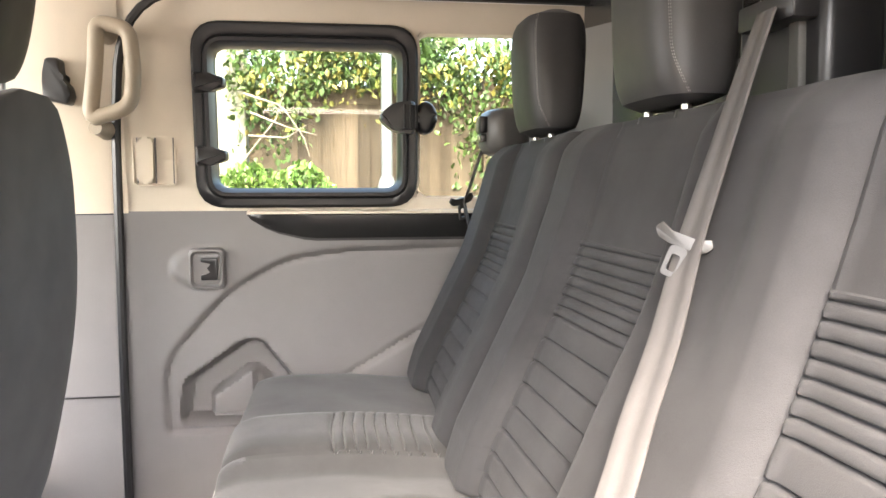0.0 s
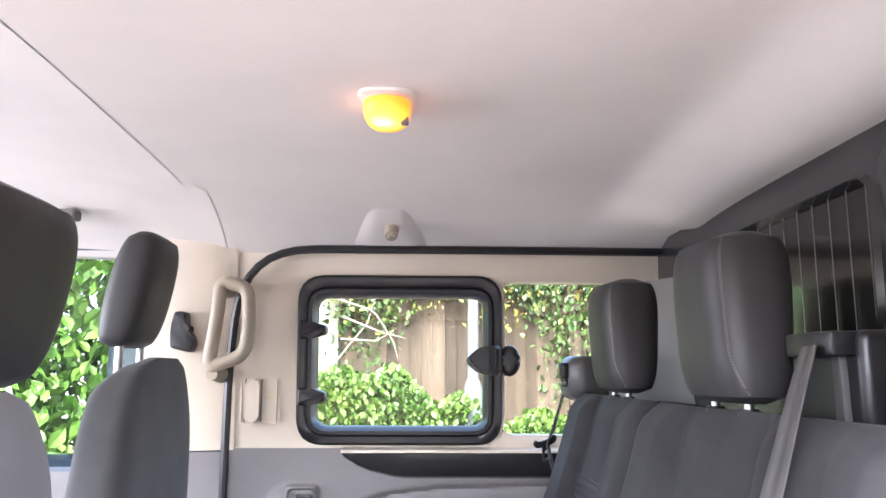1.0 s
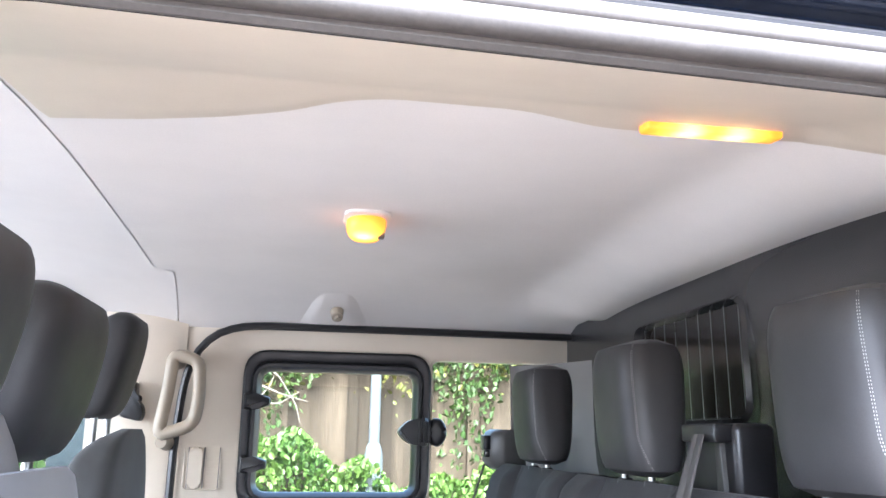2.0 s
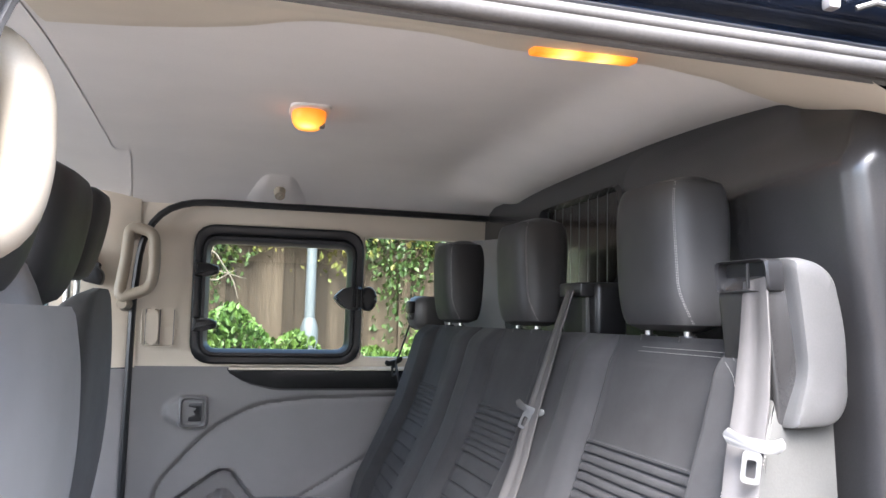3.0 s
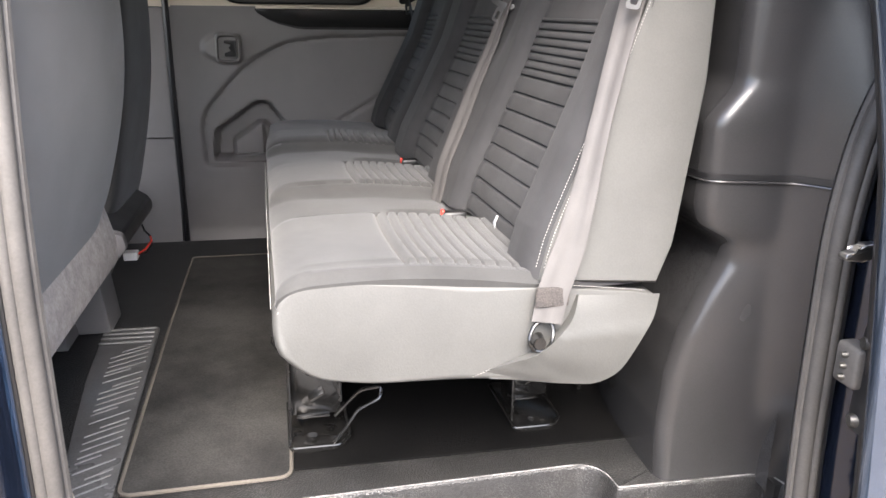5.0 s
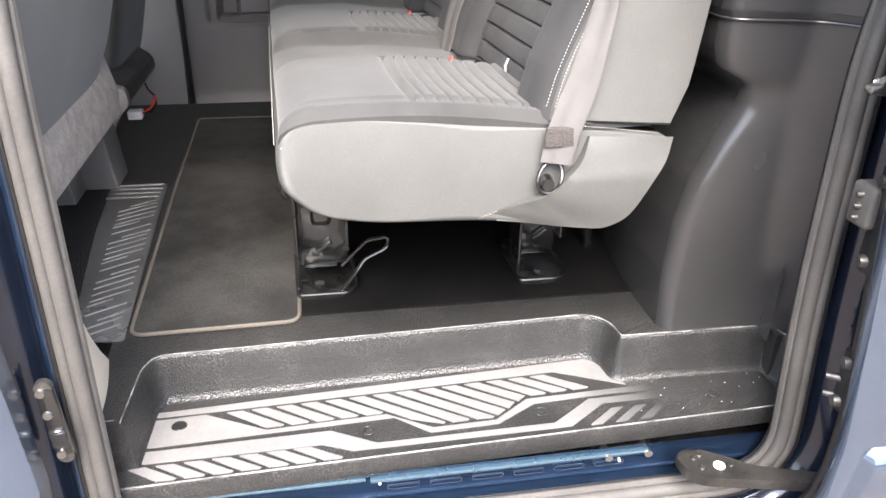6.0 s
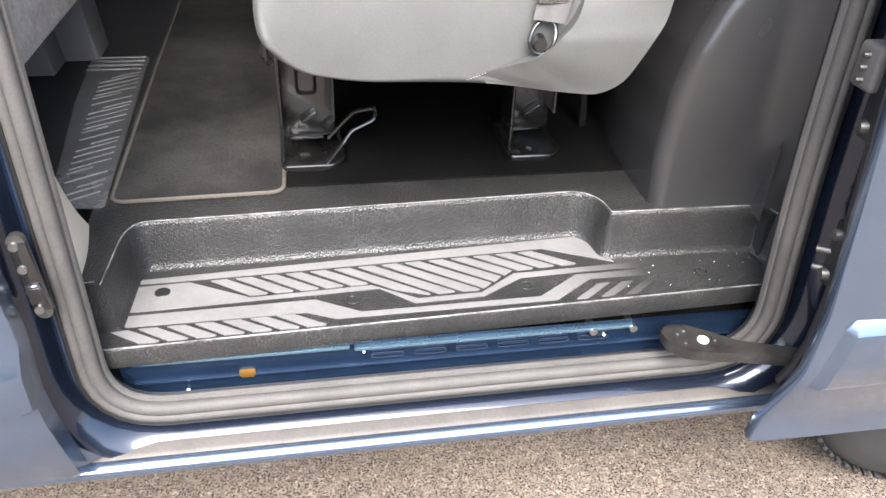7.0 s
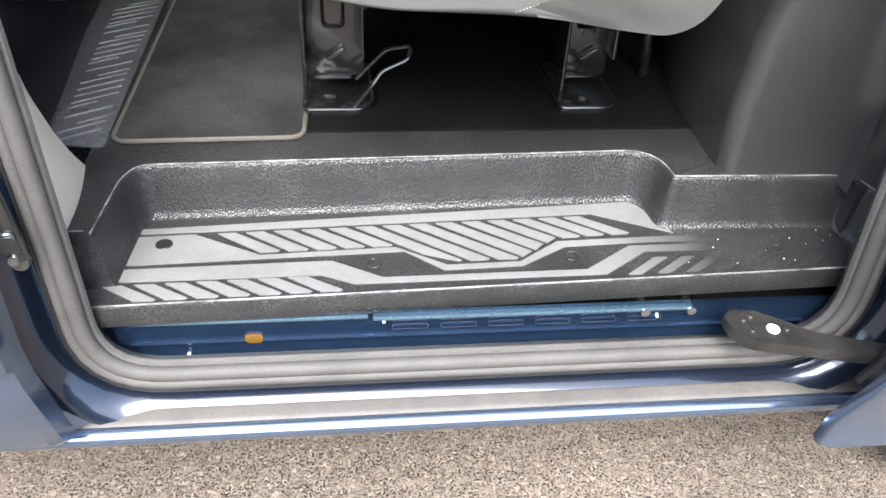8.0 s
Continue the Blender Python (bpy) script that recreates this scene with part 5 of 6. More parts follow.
# buckles and red buttons
for x, y in ((0.545, 0.492), (0.560, 0.985)):
    b = bmesh.new()
    box(b, (x - 0.012, y - 0.011, 0.912), (x + 0.03, y + 0.011, 0.931), 0.005, 3)
    bk = part("buckle", b, M_BLACK, bench, "black belt buckle")
    b = bmesh.new()
    box(b, (x - 0.014, y - 0.006, 0.921), (x - 0.008, y + 0.006, 0.933), 0.002)
    part("button", b, M_RED, bk, "red release button")

# ---- seat belts ----
def belt(path, sides, width, tongue_at, label, drape=True, turn=0, roll=12, size=0.8):
    s = thing("seat_belt", path[-1], label, "seat belt", "seat belts")
    LEANING.add(s.name)
    b = bmesh.new()
    pts = resample([tuple(p) for p in path], 60, False)
    if drape:
        pts = [(min(x, back_front(y, z) - 0.0110) if (0.96 < z < 1.385 and 0.125 < y < 1.6) else x, y, z) for x, y, z in pts]
        for _ in range(6):
            pts = [pts[0]] + [tuple((a + 2 * b2 + c) / 4 for a, b2, c in zip(p, q, r)) for p, q, r in zip(pts, pts[1:], pts[2:])] + [pts[-1]]
    sd = resample([tuple(p) for p in sides], 60, False)
    if isinstance(width, list):
        width = [q[0] for q in resample([(w, 0.1 * k) for k, w in enumerate(width)], 60, False)]
    ribbon(b, pts, [Vector(q) for q in sd], width, 0.0022)
    part("webbing", b, M_WEB, s)
    p = Vector(tongue_at)
    if drape:
        p.x = min(p.x, back_front(min(p.y, 1.6), p.z) - 0.022)
    b = bmesh.new()
    prism(b, fillet([(-0.036, 0.014), (-0.043, 0.003), (-0.034, -0.009), (-0.016, -0.012), (0.016, -0.012), (0.034, -0.009), (0.043, 0.003), (0.036, 0.014), (0.020, 0.006), (-0.020, 0.006)], 0.003, 3), "x", -0.003, 0.003, 0.001)
    loop = resample(rrect(0, -0.034, 0.026, 0.044, 0.006, 3), 24)
    hole = [(a * 0.5, -0.036 + (c + 0.034) * 0.55) for a, c in loop]
    rings(b, [[(-0.0022, a, c) for a, c in loop], [(0.0022, a, c) for a, c in loop], [(0.0022, a, c) for a, c in hole], [(-0.0022, a, c) for a, c in hole]], True, False, True)
    bmesh.ops.transform(b, matrix=Matrix.Translation(p) @ Matrix.Rotation(radians(turn), 4, "Z") @ Matrix.Rotation(radians(roll), 4, "X") @ Matrix.Rotation(radians(8), 4, "Y") @ Matrix.Scale(size, 4), verts=b.verts)
    part("tongue", b, M_TONGUE, s, "steel belt tongue")
    return s


belt([(0.703, 0.140, 1.470), (0.697, 0.134, 1.40), (0.684, 0.124, 1.34), (0.668, 0.116, 1.29), (0.648, 0.110, 1.20), (0.634, 0.109, 1.12), (0.624, 0.109, 1.05), (0.612, 0.109, 0.982), (0.594, 0.110, 0.917), (0.590, 0.111, 0.880)],
     [(0.1, 1, 0), (0.05, 1, 0), (-0.1, 1, 0), (-0.2, 1, 0), (-0.3, 0.95, 0), (-0.4, 0.9, 0), (-0.5, 0.85, 0), (-0.6, 0.8, 0), (-0.8, 0.5, 0), (-1, 0.1, 0)], [0.045, 0.046, 0.044, 0.040, 0.033, 0.029, 0.030, 0.036, 0.042, 0.040], (0.664, 0.095, 1.305), "grey seat belt hanging over the outer seat", False, 54, 8, 0.70)
belt([(0.733, 0.676, 1.472), (0.717, 0.677, 1.425), (0.698, 0.680, 1.36), (0.673, 0.683, 1.277), (0.655, 0.668, 1.235), (0.633, 0.648, 1.185), (0.596, 0.617, 1.10), (0.570, 0.602, 1.021), (0.545, 0.600, 0.92)],
     [(0.1, 1, 0), (0.0, 1, 0), (-0.3, 0.9, 0), (-0.5, 0.85, 0), (-0.5, 0.85, 0), (-0.5, 0.85, 0), (-0.5, 0.85, 0), (-0.4, 0.9, 0), (-0.3, 0.9, 0)], 0.034, (0.667, 0.680, 1.275), "grey seat belt hanging over the middle seat", True, 50, 20, 0.62)
belt([(0.716, 1.735, 1.455), (0.700, 1.742, 1.40), (0.675, 1.75, 1.32), (0.662, 1.752, 1.285), (0.69, 1.74, 1.15), (0.70, 1.72, 0.98)],
     [(0.35, 0.9, 0), (0.35, 0.9, 0), (0.35, 0.9, 0), (0.35, 0.9, 0), (0.35, 0.9, 0), (0.35, 0.9, 0)], 0.030, (0.656, 1.748, 1.290), "grey seat belt of the far seat by the window", False, -60)
b = bmesh.new()
tube(b, [(0.588 + 0.016 * math.cos(a), 0.1165, 0.862 + 0.020 * math.sin(a)) for a in np.linspace(0, 2 * math.pi, 20, endpoint=False)], 0.0028, 8, True)
tube(b, [(0.586, 0.126, 0.854), (0.586, 0.112, 0.854)], [0.010, 0.008], 14)
part("anchor_ring", b, M_STEEL, bench, "black steel belt anchor ring")
b = bmesh.new()
box(b, (0.571, 0.1065, 0.900), (0.616, 0.1125, 0.924), 0.002)
part("belt_stitching", b, M_COARSE, bench, "coarse grey stitched belt end")
# loose flap of the skirt, folded over the belt anchor
crease = resample(fillet([(0.634, 0.908), (0.626, 0.876), (0.592, 0.842), (0.552, 0.828), (0.515, 0.8145)], [0, 0.02, 0.02, 0.01, 0], 5, False), 30, False)
rim2 = resample(fillet([(0.752, 0.902), (0.749, 0.872), (0.704, 0.796), (0.672, 0.782), (0.525, 0.803)], [0, 0.01, 0.02, 0.015, 0], 5, False), 30, False)
b = bmesh.new()
loops = []
for k in range(12):
    t = k / 11
    proud = 0.013 * (1 - t) ** 1.6 * 1.0 + 0.003 * math.sin(math.pi * t) + 0.0015
    loops.append([(p[0] + (q[0] - p[0]) * t, 0.1265 - proud * min(1.0, 3 * (1 - i / 29)) ** 1.5 * (0.4 + 0.6 * min(1.0, 5 * i / 29)) - 0.0012 * math.sin(i * 0.55 + 3 * t), p[1] + (q[1] - p[1]) * t) for i, (p, q) in enumerate(zip(crease, rim2))])
loops.insert(0, [(x - 0.001, 0.1275, z - 0.001) for x, z in crease])
rings(b, loops, False)
part("skirt_flap", b, M_VINYL, bench, "loose grey vinyl flap folded at the belt")
stitching([(x, 0.1245, z) for x, z in ((0.500, 0.8085), (0.512, 0.8130), (0.525, 0.8175))], bench)

# ---- mats ----
mat = thing("floor_mat", (0.13, 0.85, 0.562), "dusty black rear floor mat with tan binding", "floor mat")
MATL = fillet([(0.003, 0.297), (0.258, 0.304), (0.258, 1.45), (-0.02, 1.45), (-0.012, 0.9)], [0.022, 0.022, 0.02, 0.02, 0.0], 5)
b = bmesh.new()
prism(b, MATL, "z", 0.5615, 0.5675)
part("mat_body", b, M_MAT, mat)
b = bmesh.new()
tube(b, [(x, y, 0.5665) for x, y in resample(MATL, 420)], 0.0034, 6, True)
part("binding", b, M_MATEDGE, mat, "tan worn binding")
pad = thing("scuff_plate", (-0.05, 0.6, 0.56), "black ribbed rubber floor panel behind the front seats", "floor panel")
b = bmesh.new()
prism(b, fillet([(-0.085, 0.30), (-0.004, 0.288), (-0.035, 0.95), (-0.155, 0.95), (-0.135, 0.70)], 0.01, 3), "z", 0.5605, 0.5645, 0.001)
part("base", b, M_PAD, pad)
for i in range(24):
    y = 0.318 + i * 0.0225
    q = (y - 0.30) / 0.65
    x0, x1 = -0.080 - 0.05 * q + (0.022 if i % 7 == 2 else 0.0), -0.010 - 0.025 * q - (0.026 if i % 7 == 4 else 0.0)
    b = bmesh.new()
    box(b, (x0 + 0.004, -0.0011, 0.5645), (x1 - 0.002, 0.0011, 0.5672), 0.0007, 1, Matrix.Translation((0, y, 0)) @ Matrix.Translation(((x0 + x1) / 2, 0, 0)) @ Matrix.Rotation(radians(32), 4, "Z") @ Matrix.Translation((-(x0 + x1) / 2, 0, 0)))
    part("rib", b, M_RIB, pad)
for i in range(4):
    b = bmesh.new()
    box(b, (-0.15, 0.865 + i * 0.024, 0.5645), (-0.04, 0.872 + i * 0.024, 0.5685), 0.0015, 1)
    part("rib", b, M_RIB, pad)

# pale trim at the foot of the near pillar, and the pillar itself
def pillar_foot(u, v):
    z = 0.5625 + 0.70 * v ** 1.6
    far = lin(z, [0.5625, 0.60, 0.65, 0.72, 0.80, 1.0], [-0.016, -0.014, -0.010, -0.004, -0.010, -0.030])
    deep = lin(z, [0.5625, 0.60, 0.65, 0.72, 0.80, 1.0], [0.242, 0.208, 0.168, 0.122, 0.110, 0.105])
    x0 = lin(z, [0.5625, 0.65, 1.0], [0.001, -0.002, -0.004])
    return (x0 + (far - x0) * u + 0.006 * math.sin(math.pi * u), 0.068 + (deep - 0.068) * u, z)


b = bmesh.new()
sheet(b, pillar_foot, 16, 40)
sheet(b, lambda u, v: (pillar_foot(1, v)[0] - 0.14 * u, pillar_foot(1, v)[1], pillar_foot(1, v)[2]), 2, 40)
structure("pillar_near_lower", b, M_BEIGE, "pale lower trim of the near pillar", "pillar trim")
b = bmesh.new()
rings(b, [[(0.012, near_side(z) + 0.045, z), (0.0, near_side(z) + 0.075, z), (-0.05, near_side(z) + 0.10, z), (-0.16, near_side(z) + 0.09, z)] for z in np.linspace(1.26, 1.70, 8)], False)
structure("pillar_near_upper", b, M_BEIGE, "beige upper trim of the near pillar", "pillar trim")

# ---- front seats ----
def front_back(y0, y1, x0, x1, z0, z1, label, parent, cloth):
    """A front seat's back, leaning rearwards to its top."""
    b = bmesh.new()
    loops = []
    for i in range(49):
        v = i / 48
        z = z0 + (z1 - z0) * v
        xr = x0 + (x1 - x0) * v + 0.034 * math.sin(math.pi * v)
        th = 0.13 * (1 - 0.35 * v) * (1 - max(0, (v - 0.90) / 0.10) ** 2.2 * 0.8)
        crown = 1 - math.sqrt(max(0.0, 1 - max(0.0, (v - 0.80) / 0.20) ** 2))
        inset = 0.045 * float(ease((v - 0.45) / 0.55)) + 0.115 * crown + 0.04 * float(ease((0.12 - v) / 0.12))
        row = []
        for j in range(64):
            a = 2 * math.pi * j / 64
            c, s = math.cos(a), math.sin(a)
            row.append((xr - th / 2 + th / 2 * math.copysign(abs(c) ** 0.5, c), (y0 + y1) / 2 + ((y1 - y0) / 2 - inset) * math.copysign(abs(s) ** 0.3, s), z))
        loops.append(row)
    rings(b, loops, True, True)
    return part("backrest", b, cloth, parent, label)


def front_head(cx, cy, cz, parent, w=0.125, half=0.103, deep=0.055):
    b = bmesh.new()
    loops = []

    def at(v, a):
        k = 0.35 + 0.65 * (max(0.0, 1 - abs(v) ** 2.5)) ** (1 / 2.5)
        c, s = math.cos(a), math.sin(a)
        return (cx + 0.02 * v + deep * k * math.copysign(abs(c) ** 0.7, c), cy + w * (0.60 + 0.40 * k) * math.copysign(abs(s) ** 0.55, s), cz + half * v)

    for i in range(23):
        v = -1 + 2 * i / 22
        loops.append([at(v, 2 * math.pi * j / 48) for j in range(48)])
    rings(b, loops, True, True)
    h = part("headrest", b, M_HEAD, parent, "padded charcoal headrest")
    for q in (-0.05, 0.05):
        b = bmesh.new()
        tube(b, [(cx - 0.012, cy + q, cz - half - 0.05), (cx - 0.012, cy + q, cz - half + 0.02)], 0.007, 10)
        part("post", b, M_CHROME, h)
    stitching([at(v, 0.75) for v in np.linspace(-0.92, 0.93, 14)], h)
    return h


front = thing("front_passenger_bench", (-0.3, 0.55, 0.56), "charcoal cloth double front passenger seat", "front seat")
front_back(0.20, 0.90, -0.098, -0.020, 0.845, 1.425, "smooth charcoal back of the double seat", front, M_CLOTH2)
front_head(-0.062, 0.415, 1.535, front)
front_head(-0.084, 0.775, 1.530, front)
b = bmesh.new()
rings(b, [[(-0.075 + 0.045 * math.copysign(abs(math.cos(a)) ** 0.5, math.cos(a)) * k + o, 0.595 + 0.042 * math.copysign(abs(math.sin(a)) ** 0.5, math.sin(a)) * k, z) for a in np.linspace(0, 2 * math.pi, 32, endpoint=False)] for z, k, o in ((1.36, 1.15, 0.0), (1.41, 1.05, 0.0), (1.45, 0.85, -0.004), (1.478, 0.66, -0.008), (1.487, 0.50, -0.010), (1.490, 0.25, -0.010))], True, True)
part("belt_tower", b, M_GREY, front, "grey plastic belt guide")
b = bmesh.new()
ribbon(b, [(-0.110, 0.55, 0.885), (-0.100, 0.55, 0.845), (-0.090, 0.55, 0.80), (-0.092, 0.55, 0.755)], (0, 1, 0), 0.64, 0.006)
part("felt_flap", b, M_FELT, front, "fuzzy grey felt flap")
b = bmesh.new()
box(b, (-0.60, 0.22, 0.72), (-0.16, 0.88, 0.88), 0.03, 3)
part("seat_base", b, M_FABRIC, front)
for y, xo in ((0.905, -0.205), (0.990, -0.136)):
    b = bmesh.new()
    prism(b, fillet([(-0.36, 0.561), (xo, 0.561), (xo - 0.02, 0.74), (-0.36, 0.76)], 0.006, 2), "y", y - 0.055, y + 0.055, 0.005)
    part("support", b, M_GREY, front, "grey plastic seat support cover")
driver = thing("driver_seat", (-0.3, 1.35, 0.56), "charcoal cloth driver's seat with raised headrest", "front seat")
front_back(1.17, 1.61, -0.178, -0.088, 0.70, 1.470, "smooth charcoal back of the driver's seat", driver, M_CUSH)
front_head(-0.142, 1.375, 1.590, driver, 0.080, 0.102, 0.044)
b = bmesh.new()
box(b, (-0.60, 1.12, 0.66), (-0.24, 1.56, 0.82), 0.03, 3)
part("seat_base", b, M_FABRIC, driver)
b = bmesh.new()
prism(b, fillet([(-0.215, 0.690), (-0.145, 0.684), (-0.122, 0.712), (-0.128, 0.744), (-0.175, 0.776), (-0.220, 0.770)], 0.007, 3), "y", 1.075, 1.49, 0.006)
part("lever_housing", b, M_BLACK, driver, "black seat adjuster housing")
b = bmesh.new()
prism(b, fillet([(-0.190, 0.640), (-0.158, 0.650), (-0.136, 0.694), (-0.110, 0.722), (-0.116, 0.757), (-0.165, 0.772), (-0.205, 0.764)], 0.006, 3), "y", 1.046, 1.073, 0.004)
part("end_cap", b, M_GREY, driver, "grey plastic end cap")
wire = thing("wiring_plug", (-0.16, 1.50, 0.56), "loose white plug on red and black wires", "wiring plug")
b = bmesh.new()
box(b, (-0.178, 1.305, 0.612), (-0.142, 1.338, 0.634), 0.003)
part("plug", b, M_WHITE, wire)
for k, (mm, o) in enumerate(((M_BLACK, 0.0), (M_RED, 0.010))):
    b = bmesh.new()
    tube(b, [(-0.145, 1.322, 0.624), (-0.125, 1.335, 0.624 + o), (-0.112, 1.36, 0.640 + o), (-0.118, 1.385, 0.655), (-0.135, 1.40, 0.668), (-0.150, 1.42, 0.70)][:6 - 2 * k], 0.003, 6)
    part("wire", b, mm, wire)

# belt guide on the far pillar
guide = thing("belt_guide", (-0.21, 1.74, 1.55), "black driver's belt guide on the pillar", "belt guide")
b = bmesh.new()
prism(b, fillet([(-0.212, 1.50), (-0.160, 1.488), (-0.155, 1.520), (-0.176, 1.545), (-0.176, 1.585), (-0.206, 1.585), (-0.210, 1.545)], 0.01, 3), "y", 1.755, 1.795, 0.006)
part("loop", b, M_BLACK, guide)

cab_handle = thing("cab_grab_handle", (-0.46, 1.63, 1.77), "pale folded grab handle on the cab ceiling", "grab handle")
b = bmesh.new()
tube(b, [(-0.54, 1.64, 1.790), (-0.532, 1.625, 1.760), (-0.50, 1.62, 1.750), (-0.45, 1.62, 1.748), (-0.418, 1.625, 1.758), (-0.41, 1.64, 1.788)], 0.011, 12)
part("grip", b, M_GREY, cab_handle)
for x in (-0.54, -0.41):
    b = bmesh.new()
    box(b, (x - 0.018, 1.625, 1.776), (x + 0.018, 1.665, 1.80), 0.006, 3)
    part("mounting_end", b, M_GREY, cab_handle)

# ---- the open sliding door ----
door = thing("sliding_door", (1.4, -0.1, 0.37), "blue metallic sliding side door, slid fully open", "sliding door")
def door_y(z):
    return -0.118 + 0.085 * float(ease((z - 1.05) / 0.75)) + 0.03 * float(ease((0.50 - z) / 0.14))


def door_x(z):
    return lin(z, [0.338, 0.42, 0.5, 0.58, 0.75, 0.9, 1.0, 1.1, 1.2, 1.3, 1.44, 1.55, 1.7], [0.893, 0.907, 0.915, 0.918, 0.902, 0.885, 0.872, 0.860, 0.842, 0.824, 0.812, 0.795, 0.79])


b = bmesh.new()
zz = np.linspace(0.338, 1.70, 90)
rings(b, [[(2.05, door_y(z), z), (1.5, door_y(z) - 0.006, z), (1.0, door_y(z) - 0.002, z), (door_x(z) + 0.012, door_y(z), z), (door_x(z) + 0.002, door_y(z) + 0.004, z), (door_x(z), door_y(z) + 0.012, z), (door_x(z) + 0.004, door_y(z) + 0.022, z), (door_x(z) + 0.022, door_y(z) + 0.028, z)] for z in zz], False)
part("outer_skin", b, M_BLUE, door, "glossy blue metallic skin")
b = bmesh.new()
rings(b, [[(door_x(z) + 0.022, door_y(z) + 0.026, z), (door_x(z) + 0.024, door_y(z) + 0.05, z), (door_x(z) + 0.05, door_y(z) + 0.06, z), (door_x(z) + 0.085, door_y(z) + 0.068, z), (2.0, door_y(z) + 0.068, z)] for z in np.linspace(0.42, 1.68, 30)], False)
part("inner_frame", b, M_BLUEDK, door, "inner frame in shade-darkened body blue")
b = bmesh.new()
tube(b, [(door_x(z) + 0.030, door_y(z) + 0.046, z) for z in np.linspace(0.42, 1.66, 30)], 0.009, 8)
part("edge_seal", b, M_BLACK, door, "black rubber edge seal")
for z0, z1, xo in ((0.60, 0.69, 0.028), (0.80, 0.93, 0.030)):
    b = bmesh.new()
    zm = (z0 + z1) / 2
    box(b, (door_x(zm) + xo - 0.010, door_y(zm) + 0.034, z0), (door_x(zm) + xo, door_y(zm) + 0.062, z1), 0.004)
    lt = part("latch_plate", b, M_BLACK, door, "black latch plate")
    for z in (z0 + 0.015, z1 - 0.018):
        b = bmesh.new()
        tube(b, [(door_x(zm) + xo - 0.008, door_y(zm) + 0.05, z), (door_x(zm) + xo - 0.016, door_y(zm) + 0.052, z)], [0.009, 0.007], 12)
        part("screw", b, M_GUN, lt)
for z in (0.645, 0.618):
    b = bmesh.new()
    tube(b, [(door_x(z) + 0.03, door_y(z) + 0.05, z), (door_x(z) + 0.008, door_y(z) + 0.068, z - 0.002)], [0.006, 0.004], 12)
    part("guide_pin", b, M_GUN, door)
b = bmesh.new()
prism(b, fillet([(0.880, 1.003), (0.905, 1.0), (0.920, 1.008), (0.920, 1.022), (0.90, 1.020), (0.895, 1.013), (0.880, 1.011)], 0.004, 3), "y", -0.045, -0.03, 0.003)
part("striker", b, M_CHROME, door, "bright steel striker")
b = bmesh.new()
box(b, (0.899, -0.068, 0.852), (0.925, -0.03, 0.903), 0.006, 3)
contact = part("contact_block", b, M_SEAL, door, "grey electrical contact block")
for k in range(3):
    b = bmesh.new()
    tube(b, [(0.902, -0.05, 0.863 + 0.014 * k), (0.893, -0.048, 0.863 + 0.014 * k)], [0.0045, 0.003], 10)
    part("contact", b, M_GUN, contact)
b = bmesh.new()
MOULD = ((0.465, -0.004), (0.468, 0.006), (0.478, 0.012), (0.520, 0.015), (0.546, 0.0155), (0.559, 0.0150), (0.563, 0.0135), (0.580, -0.0015), (0.584, -0.004))
rings(b, [[(x + 0.16 * (z - 0.465), -0.119 - (p if k else -0.006), z) for z, p in MOULD] for x, k in ((0.926, 0), (0.936, 1), (1.2, 1), (1.6, 1), (2.05, 1))], False)
part("moulding", b, M_BLUE, door, "raised blue body moulding")

# roller arm at the foot of the door
arm = thing("roller_arm", (0.84, 0.02, 0.42), "dark steel roller arm with bright rivets", "roller arm")
b = bmesh.new()
prism(b, fillet([(0.785, 0.038), (0.818, 0.046), (0.856, 0.022), (0.888, -0.003), (0.955, -0.025), (1.02, -0.045), (1.02, -0.066), (0.943, -0.047), (0.872, -0.030), (0.835, -0.022), (0.805, -0.014), (0.788, 0.006)], 0.010, 4), "z", 0.440, 0.456, 0.004, 3)
part("arm_plate", b, M_ARM, arm)
for x, y, r in ((0.838, 0.004, 0.009), (0.808, 0.024, 0.004), (0.820, 0.030, 0.004), (0.856, 0.004, 0.004), (0.812, 0.004, 0.004)):
    b = bmesh.new()
    tube(b, [(x, y, 0.453), (x, y, 0.458)], [r, r * 0.9], 14)
    part("rivet", b, M_WHITE if r > 0.008 else M_CHROME, arm)
b = bmesh.new()
box(b, (0.700, 0.068, 0.432), (0.764, 0.084, 0.441), 0.003)
part("link", b, M_ARM, arm)
for x in (0.698, 0.760):
    b = bmesh.new()
    tube(b, [(x, 0.062, 0.437), (x, 0.088, 0.437)], 0.006, 10)
    part("pin", b, M_CHROME, arm)

# striker on the near pillar, drain plug, front door
strike = thing("door_striker", (-0.02, 0.02, 0.60), "dark steel striker plate with screws", "striker")
tilt = Matrix.Translation((-0.010, 0.000, 0.645)) @ Matrix.Rotation(radians(-4), 4, "Y")
b = bmesh.new()
box(b, (-0.010, -0.006, -0.047), (0.010, 0.004, 0.047), 0.003, 2, tilt)
box(b, (-0.009, -0.010, -0.035), (0.009, -0.004, -0.008), 0.002, 1, tilt)
plate = part("plate", b, M_STEEL, strike)
b = bmesh.new()
box(b, (-0.007, -0.0105, -0.030), (0.007, -0.0095, -0.012), 0.0005, 1, tilt)
part("opening", b, M_BLACK, plate)
for z in (0.046, -0.048):
    b = bmesh.new()
    tube(b, [tilt @ Vector((0.0, 0.004, z)), tilt @ Vector((0.0, -0.0050, z))], 0.0095, 20)
    part("lug", b, M_GUN, plate)
